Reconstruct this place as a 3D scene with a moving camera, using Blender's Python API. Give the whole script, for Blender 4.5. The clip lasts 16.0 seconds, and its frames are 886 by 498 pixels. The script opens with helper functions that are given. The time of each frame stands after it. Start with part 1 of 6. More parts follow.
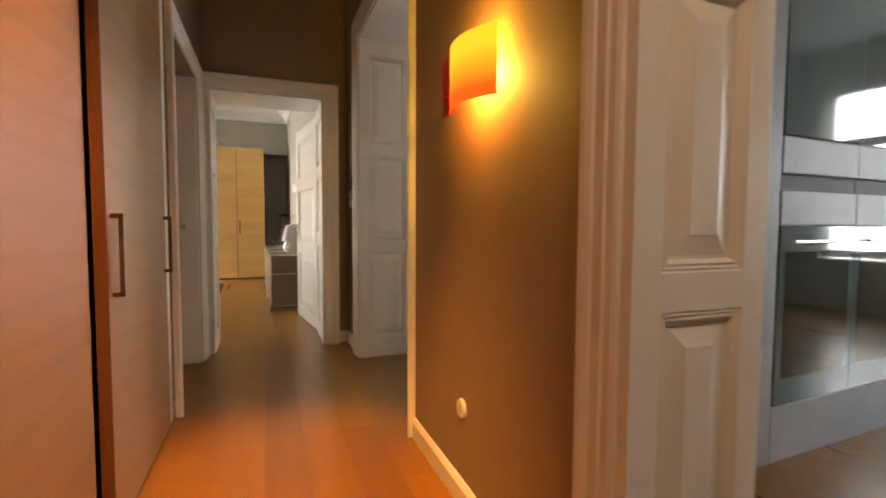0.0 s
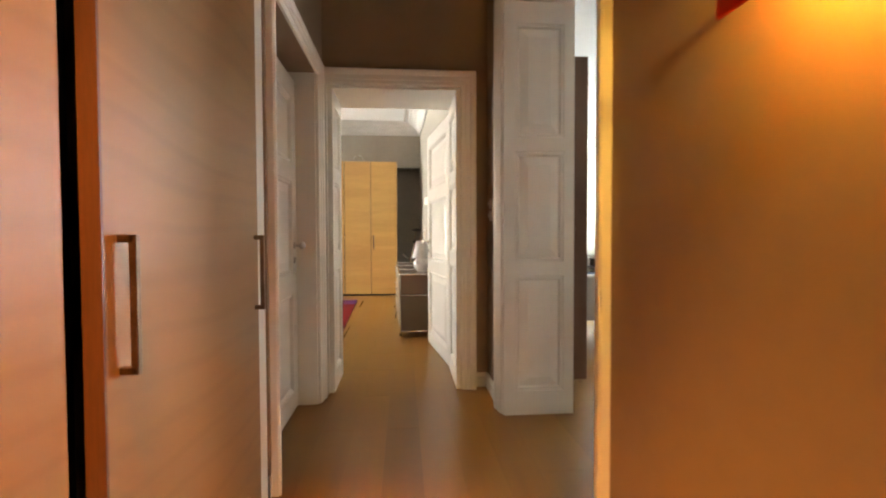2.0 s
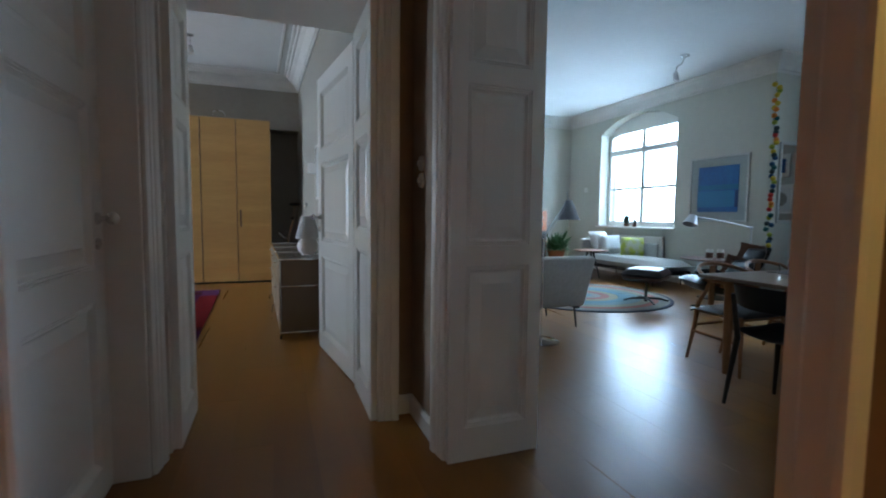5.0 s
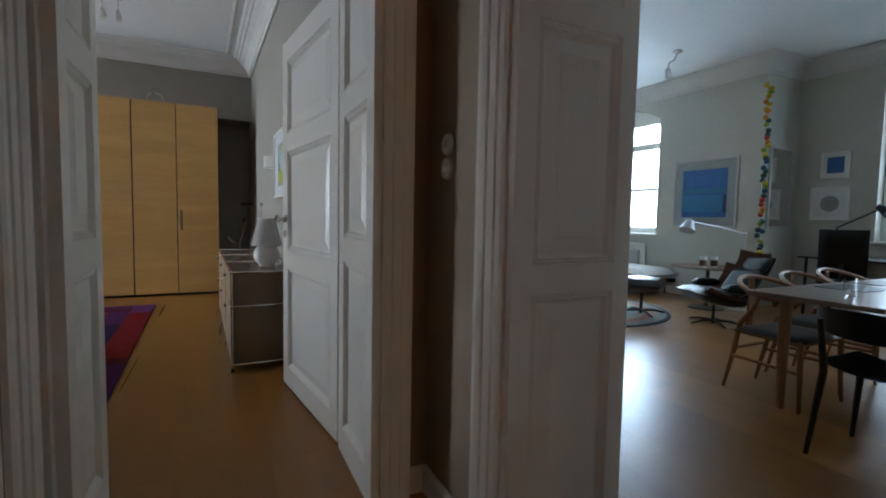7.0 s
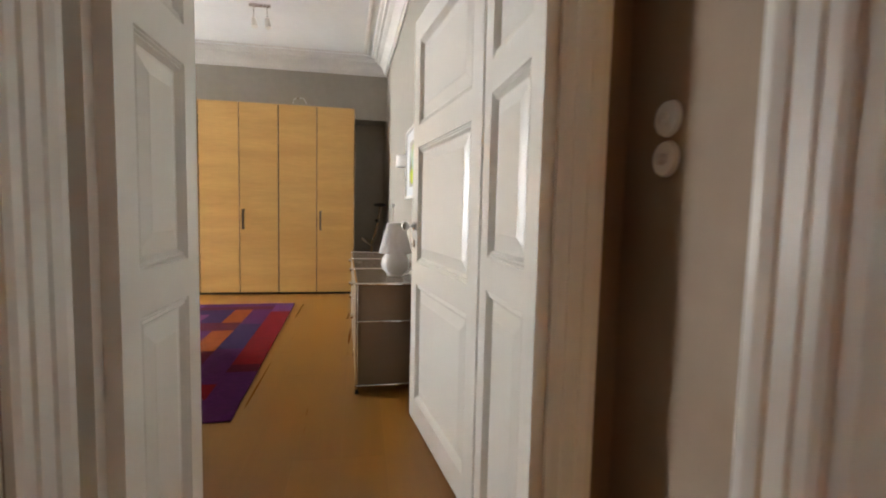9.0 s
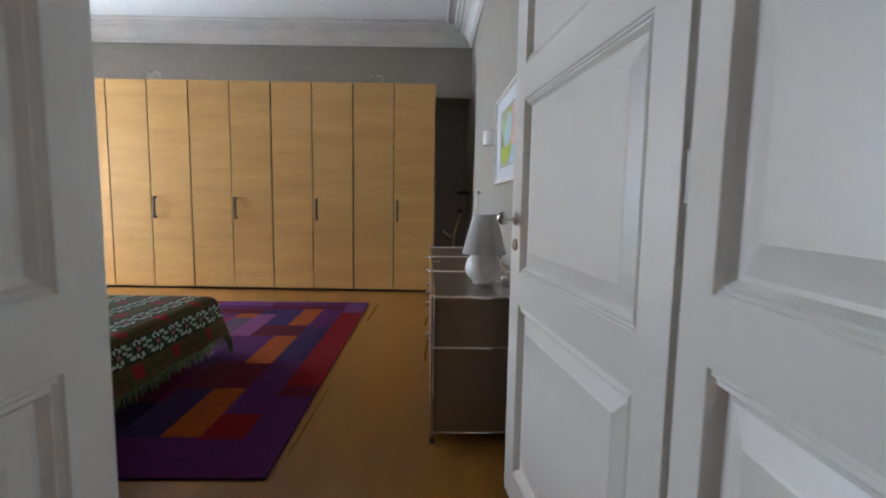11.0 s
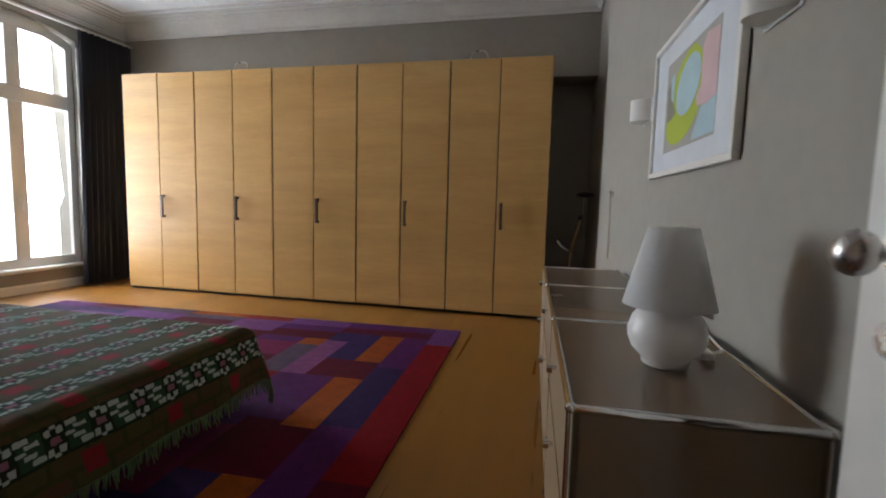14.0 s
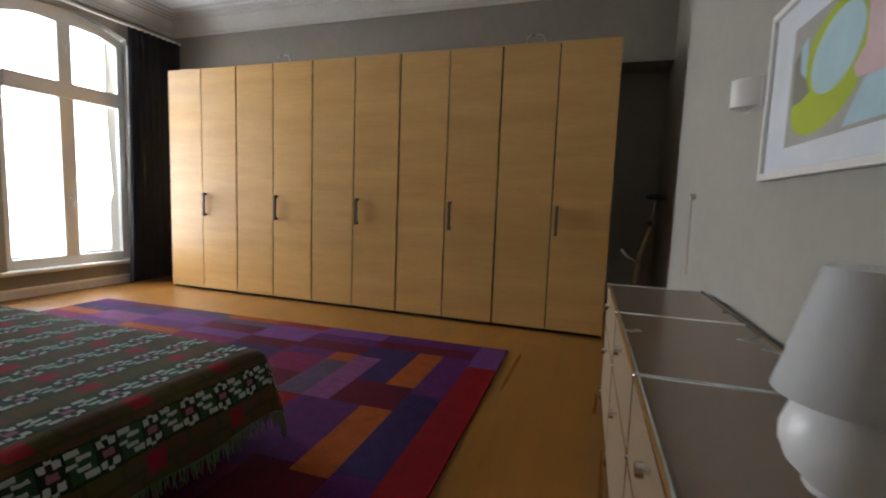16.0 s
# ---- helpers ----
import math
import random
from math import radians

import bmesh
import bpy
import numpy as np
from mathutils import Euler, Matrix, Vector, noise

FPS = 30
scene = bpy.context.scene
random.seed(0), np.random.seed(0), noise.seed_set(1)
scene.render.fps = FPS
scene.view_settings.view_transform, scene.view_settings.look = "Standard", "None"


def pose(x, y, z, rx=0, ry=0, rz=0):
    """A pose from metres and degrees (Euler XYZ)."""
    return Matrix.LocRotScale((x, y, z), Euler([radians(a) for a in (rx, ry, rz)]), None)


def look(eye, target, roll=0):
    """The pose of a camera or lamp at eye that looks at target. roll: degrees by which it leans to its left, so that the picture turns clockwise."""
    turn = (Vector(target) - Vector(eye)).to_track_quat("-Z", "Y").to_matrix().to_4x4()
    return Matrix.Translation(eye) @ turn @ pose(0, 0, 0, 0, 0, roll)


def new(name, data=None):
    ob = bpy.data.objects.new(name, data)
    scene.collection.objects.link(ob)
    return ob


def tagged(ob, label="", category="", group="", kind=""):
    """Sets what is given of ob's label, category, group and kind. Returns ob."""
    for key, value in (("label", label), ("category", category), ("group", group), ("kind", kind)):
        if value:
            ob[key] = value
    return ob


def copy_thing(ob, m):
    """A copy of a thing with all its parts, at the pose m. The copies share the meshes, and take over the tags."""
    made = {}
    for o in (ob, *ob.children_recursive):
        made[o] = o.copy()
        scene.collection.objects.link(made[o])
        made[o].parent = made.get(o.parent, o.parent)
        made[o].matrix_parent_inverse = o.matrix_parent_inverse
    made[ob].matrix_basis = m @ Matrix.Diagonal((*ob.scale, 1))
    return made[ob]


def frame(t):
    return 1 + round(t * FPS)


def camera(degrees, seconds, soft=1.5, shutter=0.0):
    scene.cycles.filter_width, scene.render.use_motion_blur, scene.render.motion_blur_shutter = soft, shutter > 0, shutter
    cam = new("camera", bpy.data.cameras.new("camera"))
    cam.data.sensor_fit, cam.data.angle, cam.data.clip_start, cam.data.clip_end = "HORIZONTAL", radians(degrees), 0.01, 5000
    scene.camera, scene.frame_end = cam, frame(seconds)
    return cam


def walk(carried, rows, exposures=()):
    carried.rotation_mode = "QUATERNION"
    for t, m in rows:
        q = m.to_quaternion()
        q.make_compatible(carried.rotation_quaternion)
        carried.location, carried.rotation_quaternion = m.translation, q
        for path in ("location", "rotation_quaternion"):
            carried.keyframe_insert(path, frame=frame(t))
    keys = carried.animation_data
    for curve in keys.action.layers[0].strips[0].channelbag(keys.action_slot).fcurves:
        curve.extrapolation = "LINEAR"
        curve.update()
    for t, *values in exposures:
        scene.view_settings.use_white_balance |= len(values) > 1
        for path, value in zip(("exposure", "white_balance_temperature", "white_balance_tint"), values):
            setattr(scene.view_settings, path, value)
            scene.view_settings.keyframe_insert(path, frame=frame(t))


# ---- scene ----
cam = camera(87.8, 16.0, 1.9, 0.5)
METRES, EYE, TILT, LEAN, TURN = 6.0, 1.13, 0.0, 0.0, -23.3
PATH = [
    (0, (0.727, 0.412, 1.17), (1.439, 2.277, 1.059), 0.3),
    (0.5, (0.762, 0.617, 1.178), (1.349, 2.526, 1.068), -0.3),
    (1, (0.805, 0.863, 1.187), (1.233, 2.814, 1.094), -0.3),
    (1.5, (0.805, 1.086, 1.193), (1.109, 3.062, 1.114), -0.4),
    (2, (0.81, 1.354, 1.194), (0.98, 3.346, 1.138), -0.2),
    (2.5, (0.866, 1.607, 1.187), (0.944, 3.605, 1.141), -0.5),
    (3, (0.878, 1.784, 1.176), (0.975, 3.781, 1.117), -0.1),
    (3.5, (0.836, 1.937, 1.196), (1.041, 3.925, 1.107), -1.1),
    (4, (0.75, 2.073, 1.193), (1.126, 4.033, 1.069), -0.2),
    (4.5, (0.738, 2.246, 1.165), (1.268, 4.169, 1.026), 0.3),
    (5, (0.721, 2.404, 1.16), (1.408, 4.276, 1.014), 0.6),
    (5.2, (0.73, 2.475, 1.163), (1.463, 4.33, 1.016), 0.6),
    (7.3, (0.68, 3.245, 1.154), (1.553, 5.04, 1.025), 1.1),
    (7.5, (0.675, 3.251, 1.174), (1.5, 5.068, 1.047), 1.3),
    (8, (0.737, 3.468, 1.175), (1.374, 5.36, 1.053), 1.2),
    (8.5, (0.777, 3.588, 1.192), (1.256, 5.526, 1.061), 1.3),
    (9, (0.784, 3.825, 1.209), (1.136, 5.788, 1.057), 1.3),
    (11.3, (0.807, 4.81, 1.194), (0.757, 6.799, 0.986), 0.9),
    (11.5, (0.797, 4.906, 1.2), (0.712, 6.893, 0.988), 0.9),
    (12, (0.76, 5.141, 1.209), (0.6, 7.123, 0.99), 0.9),
    (12.5, (0.735, 5.333, 1.194), (0.508, 7.309, 0.981), 1),
    (13, (0.71, 5.511, 1.192), (0.41, 7.478, 0.986), 1.3),
    (13.5, (0.709, 5.669, 1.195), (0.332, 7.623, 0.993), 1.3),
    (14, (0.697, 5.836, 1.178), (0.257, 7.777, 0.987), 1.5),
    (14.5, (0.679, 5.991, 1.189), (0.184, 7.919, 0.996), 1.6),
    (15, (0.652, 6.107, 1.201), (0.135, 8.029, 1.005), 1.9),
    (15.5, (0.623, 6.141, 1.191), (0.103, 8.062, 0.995), 2.3),
    (16, (0.617, 6.294, 1.215), (-0.031, 8.175, 1.009), 2.1),
]
EXPOSURES = [(0.0, 0.62, 7300, 10), (1.5, 0.85, 7300, 10), (2.5, 1.12, 7200, 10), (3.2, 0.88, 6900, 10), (3.6, 0.55, 6500, 10), (4.2, 0.0, 5600, 9), (5.0, -0.8, 5100, 3), (7.0, -0.76, 5500, 5),
             (8.0, -0.05, 6000, 9), (9.0, 0.42, 6600, 10), (11.3, -0.45, 5500, 9), (13.0, -0.70, 5750, 9), (16.0, -0.95, 6050, 9)]
walk(cam, [(t, look(eye, target, roll)) for t, eye, target, roll in PATH], EXPOSURES)

# ---- world, light ----
world = bpy.data.worlds.new("sky_world")
scene.world = world
world.use_nodes = True
wn, wl = world.node_tree.nodes, world.node_tree.links
sky = wn.new("ShaderNodeTexSky")
sky.sky_type, sky.sun_disc = "NISHITA", False
sky.sun_elevation, sky.sun_rotation = radians(40), radians(200)
wl.new(sky.outputs[0], wn["Background"].inputs[0])
wn["Background"].inputs[1].default_value = 0.12


def backdrop(name, x, y, w, z0, z1, glow_strength):
    """Bright overcast distance outside a window."""
    me = bpy.data.meshes.new(name)
    me.from_pydata([(x, y - w, z0), (x, y + w, z0), (x, y + w, z1), (x, y - w, z1)], [], [(0, 1, 2, 3)])
    m = bpy.data.materials.new(name)
    m.use_nodes = True
    b = m.node_tree.nodes["Principled BSDF"]
    b.inputs["Base Color"].default_value = (0.8, 0.8, 0.8, 1)
    b.inputs["Emission Color"].default_value = (0.96, 0.98, 1.0, 1) if x < 0 else (0.80, 0.91, 1.0, 1)
    b.inputs["Emission Strength"].default_value = glow_strength
    me.materials.append(m)
    return tagged(new(name, me), "bright hazy distance outside the windows", kind="structure")


backdrop("backdrop_west", -56.0, 10.0, 70, -6, 60, 8.0)
backdrop("backdrop_east", 60.0, 4.0, 80, -6, 60, 9.0)


def area_light(name, at, target, w, h, watts, colour):
    d = bpy.data.lights.new(name, "AREA")
    d.shape, d.size, d.size_y, d.energy, d.color = "RECTANGLE", w, h, watts, colour
    ob = new(name, d)
    ob.matrix_world = look(at, target)
    return ob


DAY = (0.95, 0.98, 1.0)
COOL = (0.74, 0.88, 1.0)
area_light("window_daylight", (-5.72, 9.95, 1.9), (0, 8.0, 2.9), 1.35, 3.0, 385, DAY)
area_light("window_daylight", (7.98, 9.62, 2.15), (0, 9.2, 3.4), 1.9, 2.6, 500, COOL)
area_light("window_daylight", (8.78, 5.4, 2.15), (0, 5.4, 3.4), 1.7, 2.6, 45, COOL)
area_light("window_daylight", (8.78, 0.4, 2.15), (0, 0.4, 2.15), 1.7, 2.9, 17, COOL)
glow = bpy.data.lights.new("sconce_bulb", "POINT")
glow.energy, glow.color, glow.shadow_soft_size = 14, (1.0, 0.58, 0.09), 0.02
new("sconce_bulb", glow).location = (1.428, 1.90, 1.70)

# Unseen spots added: first for the warm floor pool, second fills wall and doorway.
for x, y, aim, watts, cone, tint in ((0.52, 1.55, 2.2, 760, 43, (1.0, 0.43, 0.10)), (0.9, -0.25, 0.55, 115, 104, (1.0, 0.66, 0.43))):
    down = bpy.data.lights.new("hall_added_spot", "SPOT")
    down.energy, down.color, down.spot_size, down.spot_blend, down.shadow_soft_size = watts, tint, radians(cone), 0.7, 0.12
    new("hall_added_spot", down).matrix_world = look((x, y, 3.56), (x + 0.1, aim, 0))


# ---- materials ----
def material(name, colour, rough=0.5, metal=0.0, second=None, scale=6.0, stretch=(1, 1, 1), amount=0.5, bump=0.0, bump_scale=120.0,
             bump_stretch=(1, 1, 1), fine=0.25, random=0.0, coat=0.0, transmission=0.0, emit=0.0, detail=6.0, distortion=0.0, sheen=0.0, figure=0.0, spec=0.5, rvar=0.06):
    m = bpy.data.materials.new(name)
    m.use_nodes = True
    n, l = m.node_tree.nodes, m.node_tree.links
    b = n["Principled BSDF"]
    b.inputs["Roughness"].default_value, b.inputs["Metallic"].default_value = rough, metal
    b.inputs["Coat Weight"].default_value, b.inputs["Transmission Weight"].default_value = coat, transmission
    b.inputs["Sheen Weight"].default_value, b.inputs["Specular IOR Level"].default_value = sheen, spec
    second = second or tuple(c * 0.88 for c in colour)
    co = n.new("ShaderNodeTexCoord")
    geo = n.new("ShaderNodeNewGeometry")

    def mapped(vec, st):
        mp = n.new("ShaderNodeMapping")
        mp.inputs["Scale"].default_value = st
        l.new(vec, mp.inputs["Vector"])
        return mp.outputs[0]

    base_vec = co.outputs["Object"]
    if random:
        info = n.new("ShaderNodeObjectInfo")
        add = n.new("ShaderNodeVectorMath")
        add.operation = "ADD"
        mul = n.new("ShaderNodeVectorMath")
        mul.operation = "SCALE"
        mul.inputs[0].default_value = (13.0, 7.0, 5.0)
        l.new(info.outputs["Random"], mul.inputs["Scale"])
        l.new(base_vec, add.inputs[0])
        l.new(mul.outputs[0], add.inputs[1])
        base_vec = add.outputs[0]
    t1 = n.new("ShaderNodeTexNoise")
    t1.inputs["Scale"].default_value, t1.inputs["Detail"].default_value = scale, detail
    t1.inputs["Distortion"].default_value = distortion
    l.new(mapped(base_vec, stretch), t1.inputs["Vector"])
    ramp = n.new("ShaderNodeValToRGB")
    ramp.color_ramp.elements[0].position, ramp.color_ramp.elements[1].position = 0.5 - 0.28 * amount - 0.06, 0.5 + 0.28 * amount + 0.06
    ramp.color_ramp.elements[0].color, ramp.color_ramp.elements[1].color = (*second, 1), (*colour, 1)
    l.new(t1.outputs["Fac"], ramp.inputs[0])
    t2 = n.new("ShaderNodeTexNoise")
    t2.inputs["Scale"].default_value, t2.inputs["Detail"].default_value = scale * 9, 3
    l.new(mapped(base_vec, stretch), t2.inputs["Vector"])
    hsv = n.new("ShaderNodeHueSaturation")
    rg = n.new("ShaderNodeMapRange")
    rg.inputs["To Min"].default_value, rg.inputs["To Max"].default_value = 1 - fine * 0.5, 1 + fine * 0.5
    rg.inputs["From Min"].default_value, rg.inputs["From Max"].default_value = 0.3, 0.7
    l.new(t2.outputs["Fac"], rg.inputs["Value"])
    val = rg.outputs[0]
    if random:
        r2 = n.new("ShaderNodeMapRange")
        r2.inputs["To Min"].default_value, r2.inputs["To Max"].default_value = 1 - random, 1 + random
        l.new(info.outputs["Random"], r2.inputs["Value"])
        mm = n.new("ShaderNodeMath")
        mm.operation = "MULTIPLY"
        l.new(val, mm.inputs[0])
        l.new(r2.outputs[0], mm.inputs[1])
        val = mm.outputs[0]
    if figure:
        wv = n.new("ShaderNodeTexWave")
        wv.bands_direction = "Z"
        wv.inputs["Scale"].default_value, wv.inputs["Distortion"].default_value = 2.6, 10.0
        wv.inputs["Detail"].default_value, wv.inputs["Detail Scale"].default_value = 2.0, 0.55
        l.new(mapped(base_vec, (1, 0.32, 1)), wv.inputs["Vector"])
        r3 = n.new("ShaderNodeMapRange")
        r3.inputs["To Min"].default_value, r3.inputs["To Max"].default_value = 1 - figure, 1.0
        r3.inputs["From Max"].default_value = 0.3
        l.new(wv.outputs["Fac"], r3.inputs["Value"])
        m3 = n.new("ShaderNodeMath")
        m3.operation = "MULTIPLY"
        l.new(val, m3.inputs[0])
        l.new(r3.outputs[0], m3.inputs[1])
        val = m3.outputs[0]
    l.new(val, hsv.inputs["Value"])
    l.new(ramp.outputs[0], hsv.inputs["Color"])
    l.new(hsv.outputs[0], b.inputs["Base Color"])
    rr = n.new("ShaderNodeMapRange")
    rr.inputs["To Min"].default_value, rr.inputs["To Max"].default_value = max(rough - rvar, 0.02), min(rough + rvar, 1)
    l.new(t1.outputs["Fac"], rr.inputs["Value"])
    l.new(rr.outputs[0], b.inputs["Roughness"])
    if bump:
        t3 = n.new("ShaderNodeTexNoise")
        t3.inputs["Scale"].default_value, t3.inputs["Detail"].default_value = bump_scale, 4
        l.new(mapped(base_vec, bump_stretch), t3.inputs["Vector"])
        bp = n.new("ShaderNodeBump")
        bp.inputs["Strength"].default_value, bp.inputs["Distance"].default_value = bump, 0.004
        l.new(t3.outputs["Fac"], bp.inputs["Height"])
        l.new(bp.outputs[0], b.inputs["Normal"])
    if emit:
        l.new(hsv.outputs[0], b.inputs["Emission Color"])
        b.inputs["Emission Strength"].default_value = emit
    return m


WHITE = material("white_paint", (0.80, 0.78, 0.73), 0.32, second=(0.77, 0.75, 0.695), scale=2, bump=0.02, bump_scale=30, fine=0.015)
CEIL = material("ceiling_paint", (0.80, 0.81, 0.80), 0.85, second=(0.76, 0.77, 0.76), scale=1.5, bump=0.1, fine=0.03)
CORNICE = material("cornice_paint", (0.72, 0.70, 0.66), 0.7, scale=3, fine=0.04)
TAUPE = material("taupe_wall_paint", (0.30, 0.218, 0.150), 0.75, second=(0.28, 0.203, 0.139), scale=1.2, bump=0.04, bump_scale=220, fine=0.06)
GREY_TAUPE = material("grey_taupe_wall_paint", (0.34, 0.31, 0.265), 0.8, second=(0.31, 0.285, 0.24), scale=1.2, bump=0.05, bump_scale=220, fine=0.06)
PALE = material("pale_grey_green_wall_paint", (0.56, 0.55, 0.48), 0.8, second=(0.53, 0.52, 0.45), scale=1.2, bump=0.12, bump_scale=220, fine=0.04)
OAK_FLOOR = material("oiled_oak_boards", (0.250, 0.110, 0.0195), 0.29, second=(0.195, 0.083, 0.0145), scale=1.4, stretch=(8, 0.35, 1), amount=1.0,
                     fine=0.0, random=0.16, distortion=0.0, spec=0.36, detail=2.5, rvar=0.04)
SUBFLOOR = material("dark_floor_joint", (0.16, 0.08, 0.025), 0.8)
VENEER = material("pale_oak_veneer", (0.60, 0.355, 0.122), 0.33, second=(0.46, 0.262, 0.082), scale=1.3, stretch=(0.5, 1, 5), amount=0.8, bump=0.02,
                  bump_scale=40, bump_stretch=(1, 1, 14), fine=0.09, random=0.05, distortion=0.3)
ALDER = material("rosy_alder_veneer", (0.335, 0.180, 0.072), 0.42, second=(0.265, 0.136, 0.054), scale=0.9, stretch=(1, 0.55, 3.2), amount=1.1, bump=0.02,
                 bump_scale=40, bump_stretch=(1, 1, 10), fine=0.025, random=0.05, distortion=1.2, figure=0.075, spec=0.35)
DARK_WOOD = material("dark_stained_wood", (0.17, 0.078, 0.042), 0.4, second=(0.12, 0.054, 0.03), scale=3, stretch=(6, 6, 0.6), amount=0.9, fine=0.2)
BROWN_EDGE = material("brown_wood_edge", (0.13, 0.05, 0.022), 0.45, second=(0.095, 0.036, 0.017), scale=4, stretch=(4, 4, 0.5))
# plain black, also the shade put into the wardrobe's door gaps
BLACK = material("black_and_gap_shade", (0.012, 0.010, 0.010), 0.6)
STEEL = material("brushed_steel", (0.62, 0.60, 0.57), 0.28, 1.0, second=(0.5, 0.48, 0.46), scale=30, fine=0.1)
CHROME = material("chrome", (0.82, 0.82, 0.82), 0.08, 1.0, fine=0.02)
BRONZE = material("worn_bronze_metal", (0.27, 0.19, 0.13), 0.35, 1.0, second=(0.20, 0.13, 0.08), scale=20)
WARMSTEEL = material("warm_brushed_steel", (0.17, 0.13, 0.10), 0.4, 1.0, second=(0.13, 0.10, 0.075), scale=20)
UMBER = material("umber_lacquered_metal", (0.19, 0.135, 0.088), 0.27, second=(0.178, 0.126, 0.082), scale=0.6, fine=0.01, coat=0.1, rvar=0.01, amount=1.5)
GREIGE = material("greige_lacquered_drawer", (0.34, 0.26, 0.17), 0.3, second=(0.31, 0.235, 0.155), scale=2, fine=0.03)
GLASS = material("window_glass", (1, 1, 1), 0.0, second=(1, 1, 1), transmission=1.0, fine=0.0)
GLASS.node_tree.nodes["Principled BSDF"].inputs["IOR"].default_value = 1.15
MIRROR = material("mirror_glass", (0.9, 0.9, 0.9), 0.02, 1.0, second=(0.9, 0.9, 0.9), fine=0)


# ---- building helpers ----
ROOM = [0.0]                 # how far along y the room in hand is set


def part(name, bm, mat, parent=None, label="", smooth=False):
    me = bpy.data.meshes.new(name)
    bmesh.ops.recalc_face_normals(bm, faces=bm.faces)
    if smooth:
        for f in bm.faces:
            f.smooth = True
    bm.to_mesh(me)
    bm.free()
    for m in (mat if isinstance(mat, (list, tuple)) else [mat]):
        me.materials.append(m)
    ob = new(name, me)
    if smooth:
        me.set_sharp_from_angle(angle=radians(40))
    ob.parent = parent
    if label:
        ob["label"] = label
    return ob


def thing(name, label, category, group="", at=(0, 0, 0), rz=0):
    ob = tagged(new(name), label, category, group)
    ob.matrix_basis = pose(at[0], at[1] + ROOM[0], at[2], 0, 0, rz)
    return ob


def box(bm, x0, x1, y0, y1, z0, z1, bevel=0.0, seg=2, mat=0):
    r = bmesh.ops.create_cube(bm, size=1, matrix=Matrix.LocRotScale(((x0 + x1) / 2, (y0 + y1) / 2, (z0 + z1) / 2), None, (abs(x1 - x0), abs(y1 - y0), abs(z1 - z0))))
    vs = r["verts"]
    fs = {f for v in vs for f in v.link_faces}
    for f in fs:
        f.material_index = mat
    if bevel:
        es = {e for v in vs for e in v.link_edges}
        bmesh.ops.bevel(bm, geom=list(es), offset=bevel, segments=seg, profile=0.5, affect="EDGES")
    return bm


def boxed(*a, **k):
    return box(bmesh.new(), *a, **k)


def cyl(bm, p, q, r0, r1=None, n=16, caps=True):
    p, q = Vector(p), Vector(q)
    d = q - p
    m = Matrix.Translation((p + q) / 2) @ d.to_track_quat("Z", "Y").to_matrix().to_4x4()
    bmesh.ops.create_cone(bm, cap_ends=caps, segments=n, radius1=r0, radius2=r0 if r1 is None else r1, depth=d.length, matrix=m)
    return bm


def ball(bm, at, r, n=14, sq=(1, 1, 1)):
    bmesh.ops.create_uvsphere(bm, u_segments=n, v_segments=max(n // 2, 5), radius=r, matrix=Matrix.LocRotScale(at, None, sq))
    return bm


def lathe(bm, profile, at=(0, 0, 0), n=32):
    """A turned shape: profile rows of (radius, height)."""
    rings = []
    for r, z in profile:
        rings.append([bm.verts.new((at[0] + r * math.cos(a), at[1] + r * math.sin(a), at[2] + z)) for a in (2 * math.pi * i / n for i in range(n))])
    for a, b in zip(rings, rings[1:]):
        for i in range(n):
            bm.faces.new((a[i], a[(i + 1) % n], b[(i + 1) % n], b[i]))
    if profile[0][0] > 1e-4:
        bm.faces.new(rings[0][::-1])
    if profile[-1][0] > 1e-4:
        bm.faces.new(rings[-1])
    return bm


def tube(bm, pts, r, n=8):
    """A round bar along a line of points."""
    pts = [Vector(p) for p in pts]
    rings, up = [], None
    for i, p in enumerate(pts):
        d = (pts[min(i + 1, len(pts) - 1)] - pts[max(i - 1, 0)]).normalized()
        if up is None:
            up = Vector((0, 0, 1)) if abs(d.z) < 0.9 else Vector((1, 0, 0))
        s = d.cross(up).normalized()
        up = s.cross(d).normalized()
        rad = r[i] if isinstance(r, (list, tuple)) else r
        rings.append([bm.verts.new(p + rad * (math.cos(a) * s + math.sin(a) * up)) for a in (2 * math.pi * k / n for k in range(n))])
    for a, b in zip(rings, rings[1:]):
        for i in range(n):
            bm.faces.new((a[i], a[(i + 1) % n], b[(i + 1) % n], b[i]))
    bm.faces.new(rings[0][::-1])
    bm.faces.new(rings[-1])
    return bm


def arc(c, r, a0, a1, n, plane="xz"):
    out = []
    for i in range(n + 1):
        a = radians(a0 + (a1 - a0) * i / n)
        u, v = r * math.cos(a), r * math.sin(a)
        out.append((c[0] + u, c[1], c[2] + v) if plane == "xz" else (c[0], c[1] + u, c[2] + v) if plane == "yz" else (c[0] + u, c[1] + v, c[2]))
    return out


def prism(bm, outline, z0, z1):
    """Upright prism over a plan outline."""
    lo = [bm.verts.new((x, y, z0)) for x, y in outline]
    hi = [bm.verts.new((x, y, z1)) for x, y in outline]
    bm.faces.new(lo[::-1])
    bm.faces.new(hi)
    for i in range(len(lo)):
        j = (i + 1) % len(lo)
        bm.faces.new((lo[i], lo[j], hi[j], hi[i]))
    return bm


